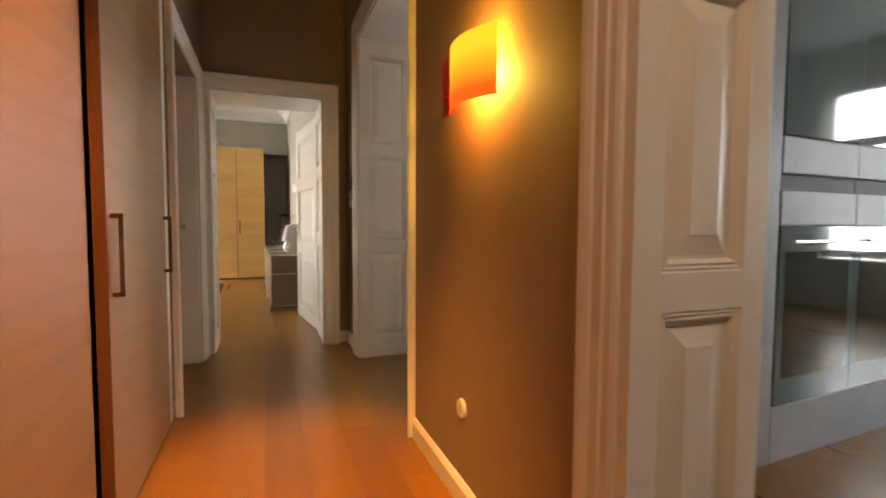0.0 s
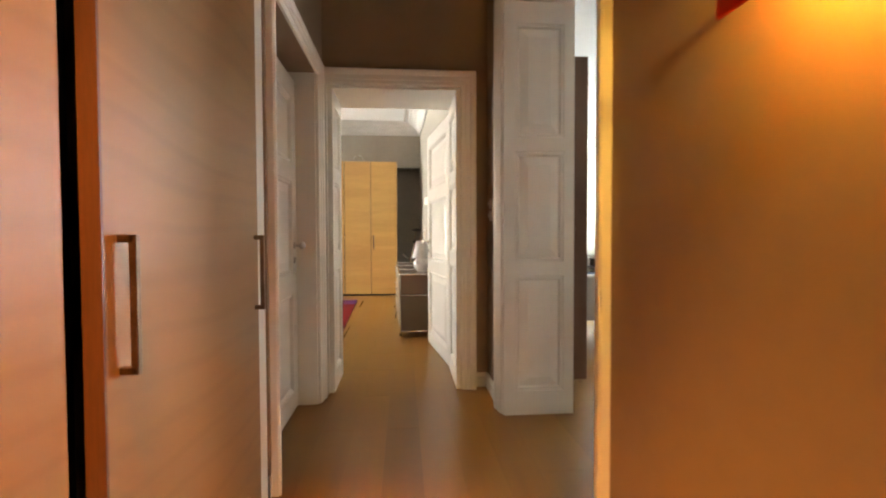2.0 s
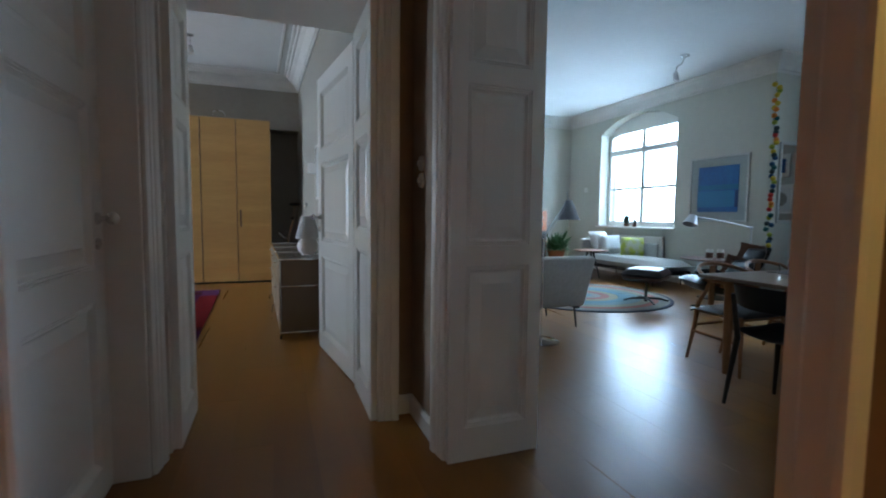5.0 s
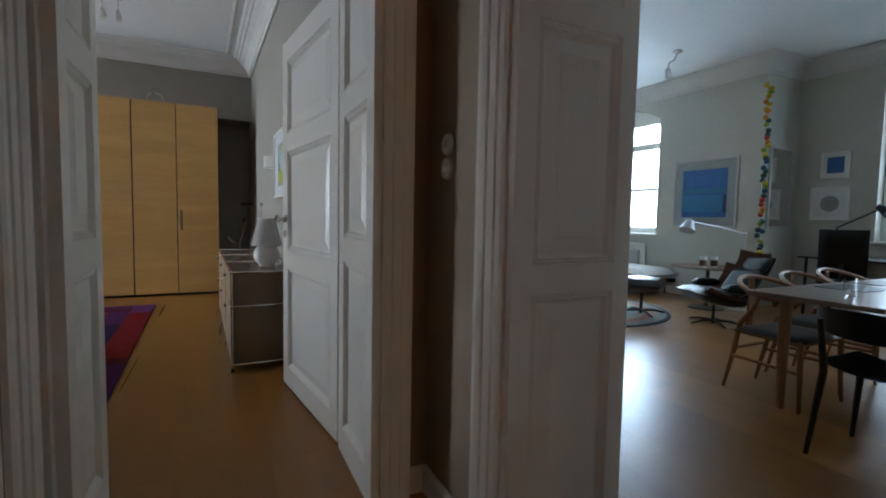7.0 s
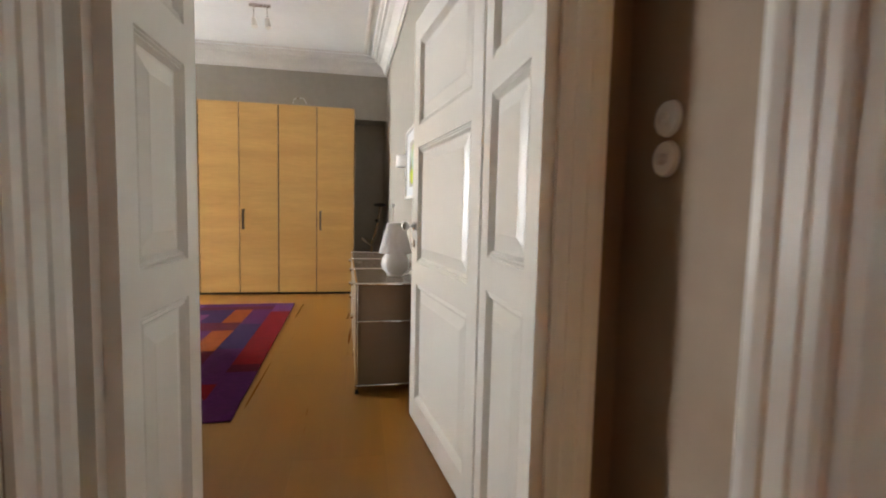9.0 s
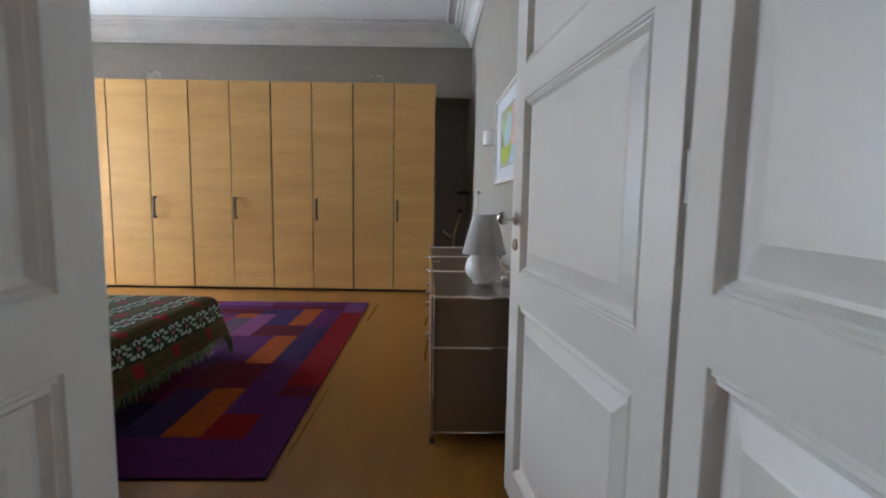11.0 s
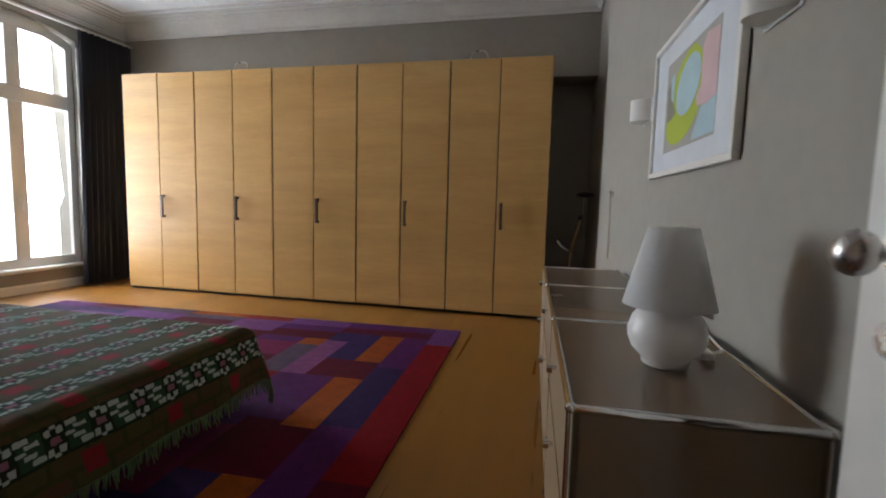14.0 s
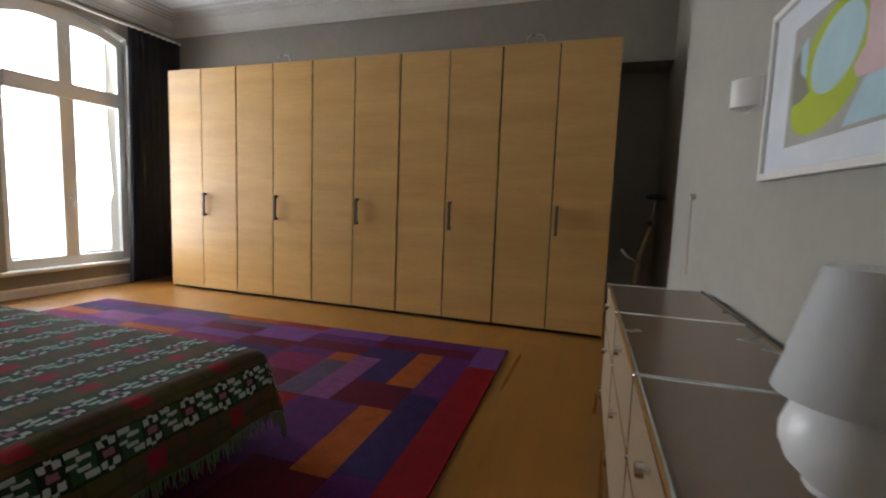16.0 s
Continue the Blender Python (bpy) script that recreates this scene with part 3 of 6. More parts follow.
# ring fixtures added out of view at the two supposed spots
for x, y in ((0.52, 1.55), (0.9, -0.25)):
    dn = thing("hall_downlight", "small round steel ceiling downlight, lit, added out of view", "ceiling light", "hall downlights", at=(x, y, CEIL_Z))
    part("ring", lathe(bmesh.new(), [(0.13, 0.0), (0.155, -0.002), (0.15, -0.02), (0.13, -0.022)], n=28), STEEL, dn, "", True)

# ---- bedroom ----
ROOM[0] = 0.10
robe = thing("wardrobe", "large pale oak wardrobe with ten doors and five bow handles", "wardrobe")
RX, RW, RF, RH = -4.575, 0.5255, 10.60, 2.69
bm = bmesh.new()
box(bm, RX, RX + 10 * RW, RF + 0.024, BN - 0.12, 0.03, RH - 0.004)
part("carcass", bm, VENEER, robe)
# Black sheet that puts the shade between the doors into colour.
part("front_liner", boxed(RX + 0.02, RX + 10 * RW - 0.02, RF + 0.0222, RF + 0.0238, 0.03, RH - 0.01), BLACK, robe, "black sheet for the shade in the door gaps")
part("plinth", boxed(RX + 0.01, RX + 10 * RW - 0.01, RF + 0.03, BN - 0.13, 0, 0.03), BLACK, robe, "black recessed plinth")
for i in range(10):
    g0, g1 = (0.0085, 0.006) if i % 2 == 0 else (0.006, 0.0085)
    d = part("door", boxed(-RW / 2 + g0, RW / 2 - g1, 0, 0.022, 0.0, RH - 0.035, 0.0015, 1), VENEER, robe)
    d.matrix_basis = pose(RX + (i + 0.5) * RW, RF, 0.033)
    if i % 2 == 1:
        bar_handle(d, Matrix.Translation((-RW / 2 + 0.055, 0, 0.90)), 0.28, WARMSTEEL, 0.0135, 0.056)

# sideboard of lacquered sheet between chrome tubes, parallel to the wall
SLANT = math.degrees(math.atan(0.033))
chest = thing("sideboard", "low umber metal sideboard with chrome tube frame along the wall", "sideboard", at=(0.765, 6.765, 0), rz=SLANT)
LENS_, DEP = [0.0, 0.83, 1.65, 2.45], 0.515
MID = 0.485                  # height of its middle rail
part("carcass", boxed(0.006, DEP - 0.006, 0.006, 2.444, 0.05, 0.728), UMBER, chest)
for a, b in zip(LENS_, LENS_[1:]):
    part("top_panel", boxed(0.008, DEP - 0.008, a + 0.008, b - 0.008, 0.728, 0.738, 0.002, 1), UMBER, chest, "glossy umber top panel")
for z0, z1 in ((0.06, MID - 0.008), (MID + 0.008, 0.725)):
    part("side_panel", boxed(0.02, DEP - 0.02, -0.004, 0.006, z0, z1, 0.003, 1), UMBER, chest)
for i, (a, b) in enumerate(zip(LENS_, LENS_[1:])):
    rows = ((0.06, MID - 0.008), (MID + 0.008, 0.725))
    for z0, z1 in rows:
        d = part("drawer", boxed(-0.008, 0.008, a + 0.014, b - 0.014, z0, z1, 0.003, 1), GREIGE, chest, "greige drawer front")
        bm = bmesh.new()
        zc = z1 - 0.045
        cyl(bm, (-0.008, (a + b) / 2, zc), (-0.022, (a + b) / 2, zc), 0.008, 0.008, 14)
        cyl(bm, (-0.022, (a + b) / 2, zc), (-0.038, (a + b) / 2, zc), 0.018, 0.016, 18)
        part("knob", bm, CHROME, d, "small chrome knob", True)
for y in LENS_:
    for x in (0.0, DEP):
        part("upright", cyl(bmesh.new(), (x, y, 0.03), (x, y, 0.735), 0.0095, n=14), CHROME, chest, "chrome tube", True)
        for z in (0.05, MID, 0.735):
            part("ball_joint", ball(bmesh.new(), (x, y, z), 0.0135, 12), CHROME, chest, "chrome ball joint", True)
        part("foot", cyl(bmesh.new(), (x, y, 0.0), (x, y, 0.03), 0.014, 0.01, 14), BLACK, chest, "black foot", True)
for z in (0.05, MID, 0.735):
    for x in (0.0, DEP):
        part("rail", cyl(bmesh.new(), (x, 0, z), (x, 2.45, z), 0.0095, n=14), CHROME, chest, "chrome tube", True)
    for y in (LENS_ if z > 0.7 else (0.0, 2.45)):
        part("cross_rail", cyl(bmesh.new(), (0, y, z), (DEP, y, z), 0.0095, n=14), CHROME, chest, "chrome tube", True)

# table lamp
tl = thing("table_lamp", "white table lamp with a round glass base, switched off", "table lamp", at=(1.035, 7.11, 0.7475))
PORC = material("white_satin_glass", (0.82, 0.81, 0.78), 0.25, fine=0.02)
SATINGLASS = material("white_lamp_glass", (0.92, 0.91, 0.89), 0.3, fine=0.02)
FABRIC = material("white_lamp_shade", (0.93, 0.92, 0.90), 0.6, fine=0.03)
for g in (SATINGLASS, FABRIC):
    q = g.node_tree.nodes["Principled BSDF"]
    q.inputs["Subsurface Weight"].default_value, q.inputs["Subsurface Scale"].default_value = 1.0, 0.12
    q.inputs["Subsurface Radius"].default_value = (1.0, 1.0, 1.0)
bm = lathe(bmesh.new(), [(0.058, 0), (0.062, 0.006), (0.060, 0.014), (0.066, 0.022), (0.090, 0.045), (0.102, 0.075), (0.103, 0.10), (0.092, 0.135), (0.068, 0.165), (0.05, 0.18), (0.045, 0.195), (0.0, 0.197)])
part("base", bm, SATINGLASS, tl, "white round glass base", True)
bm = lathe(bmesh.new(), [(0.122, 0.168), (0.066, 0.385), (0.0, 0.388)])
bmesh.ops.solidify(bm, geom=bm.faces[:], thickness=0.004)
part("shade", bm, FABRIC, tl, "white tapered shade", True)
bm = cyl(bmesh.new(), (0.07, -0.075, 0.165), (0.085, -0.09, 0.16), 0.006)
part("switch_knob", bm, STEEL, tl)


# framed print and wall lamps on the out-of-square wall
WALL = lambda y, z: Matrix.Translation((east(y), y, z)) @ Matrix.Rotation(radians(SLANT), 4, "Z")
art = thing("framed_print", "white-framed abstract print in green, pale blue and pink", "picture")
art.matrix_basis = WALL(8.09, 1.35)
bm = bmesh.new()
for y0, y1, z0, z1 in ((-0.555, 0.555, 0, 0.028), (-0.555, 0.555, 0.652, 0.68), (-0.555, -0.53, 0.028, 0.652), (0.53, 0.555, 0.028, 0.652)):
    box(bm, -0.03, -0.002, y0, y1, z0, z1, 0.002, 1)
part("frame", bm, WHITE, art, "white wooden frame")
part("mount", boxed(-0.014, -0.004, -0.53, 0.53, 0.028, 0.652), material("white_card", (0.74, 0.77, 0.80), 0.5, fine=0.01), art, "white card mount")
GREYP = material("print_warm_grey", (0.40, 0.38, 0.34), 0.7, fine=0.05)
LIME = material("print_lime_green", (0.42, 0.50, 0.03), 0.7, fine=0.05)
SKYB = material("print_pale_blue", (0.45, 0.62, 0.66), 0.7, fine=0.05)
PINKP = material("print_pale_pink", (0.66, 0.46, 0.46), 0.7, fine=0.05)


def flat_shape(name, outline, deep, mat, parent):
    """A flat printed shape; outline in (y, z)."""
    bm = bmesh.new()
    a = [bm.verts.new((-0.0142 - deep, y, z)) for y, z in outline]
    b = [bm.verts.new((-0.0140, y, z)) for y, z in outline]
    bm.faces.new(a)
    for i in range(len(a)):
        j = (i + 1) % len(a)
        bm.faces.new((a[i], a[j], b[j], b[i]))
    return part(name, bm, mat, parent)


def sheet(*pts):
    """Outline on the sheet, from shares of its width (from the window side) and height."""
    return [(0.335 - 0.67 * a, 0.12 + 0.425 * b) for a, b in pts]


OLIVEG = material("print_olive_grey", (0.24, 0.23, 0.18), 0.7, fine=0.05)
flat_shape("print_ground", [(-0.34, 0.115), (0.34, 0.115), (0.34, 0.55), (-0.34, 0.55)], 0.0004, GREYP, art)
flat_shape("print_shape", sheet((0.62, 0.02), (1, 0.02), (1, 0.36), (0.76, 0.30)), 0.0008, SKYB, art)
flat_shape("print_shape", sheet((0.60, 0.98), (0.45, 0.97), (0.32, 0.90), (0.22, 0.80), (0.18, 0.66), (0.20, 0.50), (0.24, 0.40), (0.05, 0.33), (0.045, 0.23), (0.09, 0.13), (0.17, 0.07),
                               (0.30, 0.04), (0.45, 0.07), (0.60, 0.15), (0.70, 0.26), (0.75, 0.40), (0.76, 0.60), (0.72, 0.85)), 0.0011, LIME, art)
flat_shape("print_shape", sheet((0.09, 0.80), (0.17, 0.86), (0.19, 0.72), (0.19, 0.52), (0.11, 0.58)), 0.0014, SKYB, art)
flat_shape("print_shape", sheet((0.035, 0.72), (0.10, 0.80), (0.12, 0.60), (0.19, 0.52), (0.25, 0.40), (0.16, 0.35), (0.05, 0.34)), 0.0017, OLIVEG, art)
flat_shape("print_shape", [(0.335 - 0.67 * (0.49 + 0.23 * math.cos(a) + 0.05 * math.sin(a)), 0.12 + 0.425 * (0.61 + 0.29 * math.sin(a))) for a in (radians(12 * i) for i in range(30))], 0.0020, SKYB, art)
flat_shape("print_shape", sheet((0.74, 0.86), (0.80, 0.96), (1, 0.92), (1, 0.34), (0.86, 0.30), (0.70, 0.33), (0.67, 0.42), (0.75, 0.52)), 0.0023, PINKP, art)

SATIN = material("satin_aluminium", (0.68, 0.68, 0.66), 0.4, 0.3, fine=0.03)
for yy, zz in ((8.87, 1.70), (7.34, 1.715)):
    w = tagged(new("bedroom_wall_lamp"), "small white half-round wall lamp, switched off", "wall lamp", "bedroom wall lamps")
    w.matrix_basis = WALL(yy, zz)
    bm = bmesh.new()
    prism(bm, [(-0.105 * math.sin(math.pi * i / 16) ** 0.7, -0.09 + 0.18 * i / 16) for i in range(17)], 0.004, 0.13)
    part("shade", bm, WHITE, w, "white half-round shade", True)
    part("back_plate", boxed(-0.006, -0.0005, -0.105, 0.105, -0.004, 0.134, 0.002, 1), SATIN, w)
hook = thing("wall_hook", "small dark wall hook above a thin tube for wall shade", "hook")
hook.matrix_basis = WALL(9.96, 1.31)
bm = cyl(bmesh.new(), (0, 0, 0), (-0.03, 0, 0), 0.018, 0.022, 16)
part("peg", bm, STEEL, hook, "", True)
# Thin tube standing in for the smudgy streak of shade on the wall.
part("strap", tube(bmesh.new(), [(-0.02, 0, -0.02), (-0.018, 0.01, -0.2), (-0.015, 0.0, -0.55)], 0.0035), GREIGE, hook, "thin brown tube for a streak of wall shade", True)


cb = thing("cable_switch", "small white cable switch on the sideboard", "switch", at=(1.17, 7.22, 0.7445))
part("case", boxed(-0.02, 0.02, -0.035, 0.035, 0.0, 0.022, 0.006), WHITE, cb)
part("cord", tube(bmesh.new(), [(-0.10, -0.09, 0.006), (-0.05, -0.05, 0.006), (0.0, 0.0, 0.008), (0.07, 0.06, 0.006), (0.09, 0.25, 0.006)], 0.004), WHITE, cb, "thin white cord", True)


# ---- windows ----
def arch_window(name, x0, x1, y0, y1, z0, zs, rise, transom, bar=0.0, label="", th=0.06):
    """A white casement with a transom and a middle post under a flat arch."""
    win = tagged(new(name), label, "window", kind="structure")
    yc, n = (y0 + y1) / 2, 14
    bm = bmesh.new()
    box(bm, x0, x1, y0, y0 + 0.085, z0, zs, 0.006, 1)
    box(bm, x0, x1, y1 - 0.085, y1, z0, zs, 0.006, 1)
    box(bm, x0, x1, y0 + 0.085, y1 - 0.085, z0, z0 + 0.11, 0.006, 1)
    top = lambda y: zs + rise * (1 - ((y - yc) / ((y1 - y0) / 2)) ** 2)
    ys = [y0 + (y1 - y0) * i / n for i in range(n + 1)]
    for a, b in zip(ys, ys[1:]):
        vs = [bm.verts.new((x, y, z)) for x in (x0, x1) for y, z in ((a, min(zs, top(a) - 0.12)), (b, min(zs, top(b) - 0.12)), (b, top(b)), (a, top(a)))]
        for q in ((0, 1, 2, 3), (4, 7, 6, 5), (0, 4, 5, 1), (2, 6, 7, 3)):
            bm.faces.new([vs[k] for k in q])
    part("window_frame", bm, WHITE, win)
    part("transom", boxed(x0 - 0.02, x1 + 0.02, y0 + 0.085, y1 - 0.085, transom - th, transom + th, 0.012), WHITE, win)
    part("mullion", boxed(x0 - 0.01, x1 + 0.01, yc + 0.01 - th, yc - 0.01 + th, z0 + 0.11, transom - th, 0.01), WHITE, win)
    part("mullion", boxed(x0 - 0.01, x1 + 0.01, yc + 0.015 - th, yc - 0.015 + th, transom + th, zs, 0.01), WHITE, win)
    xm = (x0 + x1) / 2
    for a, b in ((y0 + 0.085, yc - 0.05), (yc + 0.05, y1 - 0.085)):
        if bar:
            part("glazing_bar", boxed(xm - 0.022, xm + 0.022, a, b, bar - 0.026, bar + 0.026, 0.004, 1), WHITE, win)
        for c, d in ((z0 + 0.11, transom - th), (transom + th, zs)):
            p = part("pane", boxed(xm - 0.003, xm + 0.003, a, b, c, d), GLASS, win)
            p.visible_shadow = False
    for z in (z0 + 0.75, zs - 0.3):
        bm = bmesh.new()
        side = 1 if x1 < 0 else -1
        xf = x1 if x1 < 0 else x0
        box(bm, xf + side * 0.008, xf + side * 0.02, yc - 0.02, yc + 0.02, z, z + 0.09, 0.004, 1)
        cyl(bm, (xf + side * 0.02, yc, z + 0.045), (xf + side * 0.045, yc, z + 0.045), 0.01)
        box(bm, xf + side * 0.04, xf + side * 0.052, yc - 0.01, yc + 0.01, z - 0.05, z + 0.055, 0.004, 1)
        part("window_handle", bm, WHITE, win)
    return win


w1 = arch_window("window_1", -5.42, -5.36, 9.34, 10.72, 0.30, 3.08, 0.16, 2.33, 0, "tall white two-leaf window under a flat arch", 0.09)
part("window_sill", boxed(-5.36, -5.24, 9.26, 10.80, 0.255, 0.30, 0.012), WHITE, w1, "white window board")
part("jamb_board", boxed(-5.36, -5.285, 10.722, 10.76, 0.30, 3.05, 0.004), WHITE, w1)
w2 = arch_window("window_2", 7.72, 7.78, 8.80, 10.84, 0.97, 2.92, 0.32, 2.53, 1.76, "white arched casement window", 0.055)
part("window_sill", boxed(7.44, 7.72, 8.75, 10.89, 0.935, 0.97, 0.012), WHITE, w2, "white window board")
w3 = arch_window("window_3", 8.5, 8.56, 4.65, 6.15, 0.97, 2.98, 0.34, 2.46, 1.74, "white arched casement window")
part("window_sill", boxed(8.29, 8.5, 4.6, 6.2, 0.935, 0.97, 0.012), WHITE, w3, "white window board")
w4 = arch_window("window_4", 8.5, 8.56, -0.35, 1.15, 0.72, 2.98, 0.34, 2.3, 1.5, "white arched kitchen window")


# ---- curtain, rug, bed ----
CURT = material("charcoal_curtain_cloth", (0.05, 0.05, 0.062), 0.9, second=(0.038, 0.038, 0.048), scale=40, bump=0.3, bump_scale=400, sheen=0.3)
bm = bmesh.new()
cols, rows = 90, 12
grid = []
for j in range(rows + 1):
    z = 0.02 + 3.22 * j / rows
    line = []
    for i in range(cols + 1):
        u = i / cols
        spread = 1 + 0.10 * (1 - j / rows)
        y = 11.27 - 0.74 * spread * (1 - u)
        x = -5.14 + 0.035 * math.sin(u * 2 * math.pi * 9 + 0.5 * math.sin(u * 7)) + 0.012 * math.sin(u * 47 + z)
        line.append(bm.verts.new((x, y, z)))
    grid.append(line)
for a, b in zip(grid, grid[1:]):
    for i in range(cols):
        bm.faces.new((a[i], a[i + 1], b[i + 1], b[i]))
bmesh.ops.solidify(bm, geom=bm.faces[:], thickness=0.004)
cur = thing("curtain", "floor-length charcoal curtain gathered beside the window", "curtain")
part("cloth", bm, CURT, cur, "", True)
part("curtain_rail", boxed(-5.16, -5.12, 9.0, 11.3, 3.245, 3.27, 0.004), WHITE, cur, "white curtain rail")

RUGC = [(0.19, 0.028, 0.21), (0.32, 0.10, 0.38), (0.36, 0.02, 0.12), (0.44, 0.006, 0.014), (0.20, 0.007, 0.032), (0.66, 0.14, 0.012), (0.075, 0.032, 0.16), (0.20, 0.13, 0.21), (0.42, 0.12, 0.34), (0.48, 0.05, 0.03)]
RUGM = [material("rug_wool", c, 0.95, second=tuple(v * 0.6 for v in c), scale=13, amount=0.9, bump=0.5, bump_scale=260, fine=0.35, spec=0.08) for c in [tuple(v * 0.37 for v in q) for q in RUGC]]
rug = thing("patchwork_rug", "large patchwork rug in purple, red, magenta and orange", "rug", at=(-0.05, 9.87, 0), rz=1.9)
rr = random.Random(11)
RUG_W, RUG_L = 4.45, 3.44


def patch(x0, x1, y0, y1, c):
    part("patch", boxed(x0, x1, y0, y1, 0.002, 0.0125 + 0.0015 * rr.random()), RUGM[c], rug)


# strips along y, each as its end and the colours down its length
FIELD = (
    (-0.22, 0.0, 0.0, ((-0.5, 1), (-2.45, 3), (-2.62, 4), (-RUG_L, 0))),
    (-1.05, -0.22, 0.0, ((-0.18, 0), (-0.36, 4))),
    (-0.44, -0.22, -0.36, ((-1.1, 0), (-2.0, 6), (-2.85, 0), (-3.12, 3), (-RUG_L, 0))),
    (-0.64, -0.44, -0.36, ((-1.02, 5), (-1.36, 4), (-2.05, 5), (-2.5, 4), (-3.1, 5), (-RUG_L, 0))),
    (-0.86, -0.64, -0.36, ((-1.02, 6), (-1.36, 4), (-2.0, 0), (-2.5, 4), (-3.1, 6), (-RUG_L, 0))),
    (-1.05, -0.86, -0.36, ((-0.6, 6), (-1.36, 8), (-2.1, 0), (-2.7, 2), (-RUG_L, 6))),
    (-1.25, -1.05, 0.0, ((-0.2, 1), (-0.36, 0), (-0.58, 4), (-0.75, 5), (-1.36, 7), (-1.8, 3), (-2.4, 4), (-RUG_L, 0))),
    (-1.65, -1.25, 0.0, ((-0.2, 1), (-0.36, 0), (-0.58, 4), (-0.72, 0), (-1.05, 2), (-1.36, 4), (-1.8, 1), (-RUG_L, 2))),
    (-2.15, -1.65, 0.0, ((-0.14, 9), (-0.48, 1), (-0.68, 4), (-0.9, 6), (-1.3, 0), (-1.8, 2), (-RUG_L, 6))),
    (-2.75, -2.15, 0.0, ((-0.12, 5), (-0.26, 7), (-0.46, 4), (-0.62, 1), (-0.9, 2), (-1.3, 5), (-RUG_L, 0))),
    (-3.4, -2.75, 0.0, ((-0.16, 7), (-0.4, 1), (-0.6, 0), (-0.72, 5), (-RUG_L, 2))),
    (-3.95, -3.4, 0.0, ((-0.14, 4), (-0.34, 6), (-0.6, 8), (-RUG_L, 0))),
    (-RUG_W, -3.95, 0.0, ((-0.2, 0), (-0.4, 6), (-0.55, 5), (-RUG_L, 2))))
for x0, x1, top, run in FIELD:
    for end, c in run:
        patch(x0, x1, end, top, c)
        top = end
part("backing", boxed(-RUG_W, 0.0, -RUG_L, 0.0, 0.0, 0.004), BLACK, rug)


def node_math(n, l, op, a, b=None):
    k = n.new("ShaderNodeMath")
    k.operation = op
    for i, v in enumerate((a, b)):
        if v is None:
            continue
        if isinstance(v, (int, float)):
            k.inputs[i].default_value = v
        else:
            l.new(v, k.inputs[i])
    return k.outputs[0]


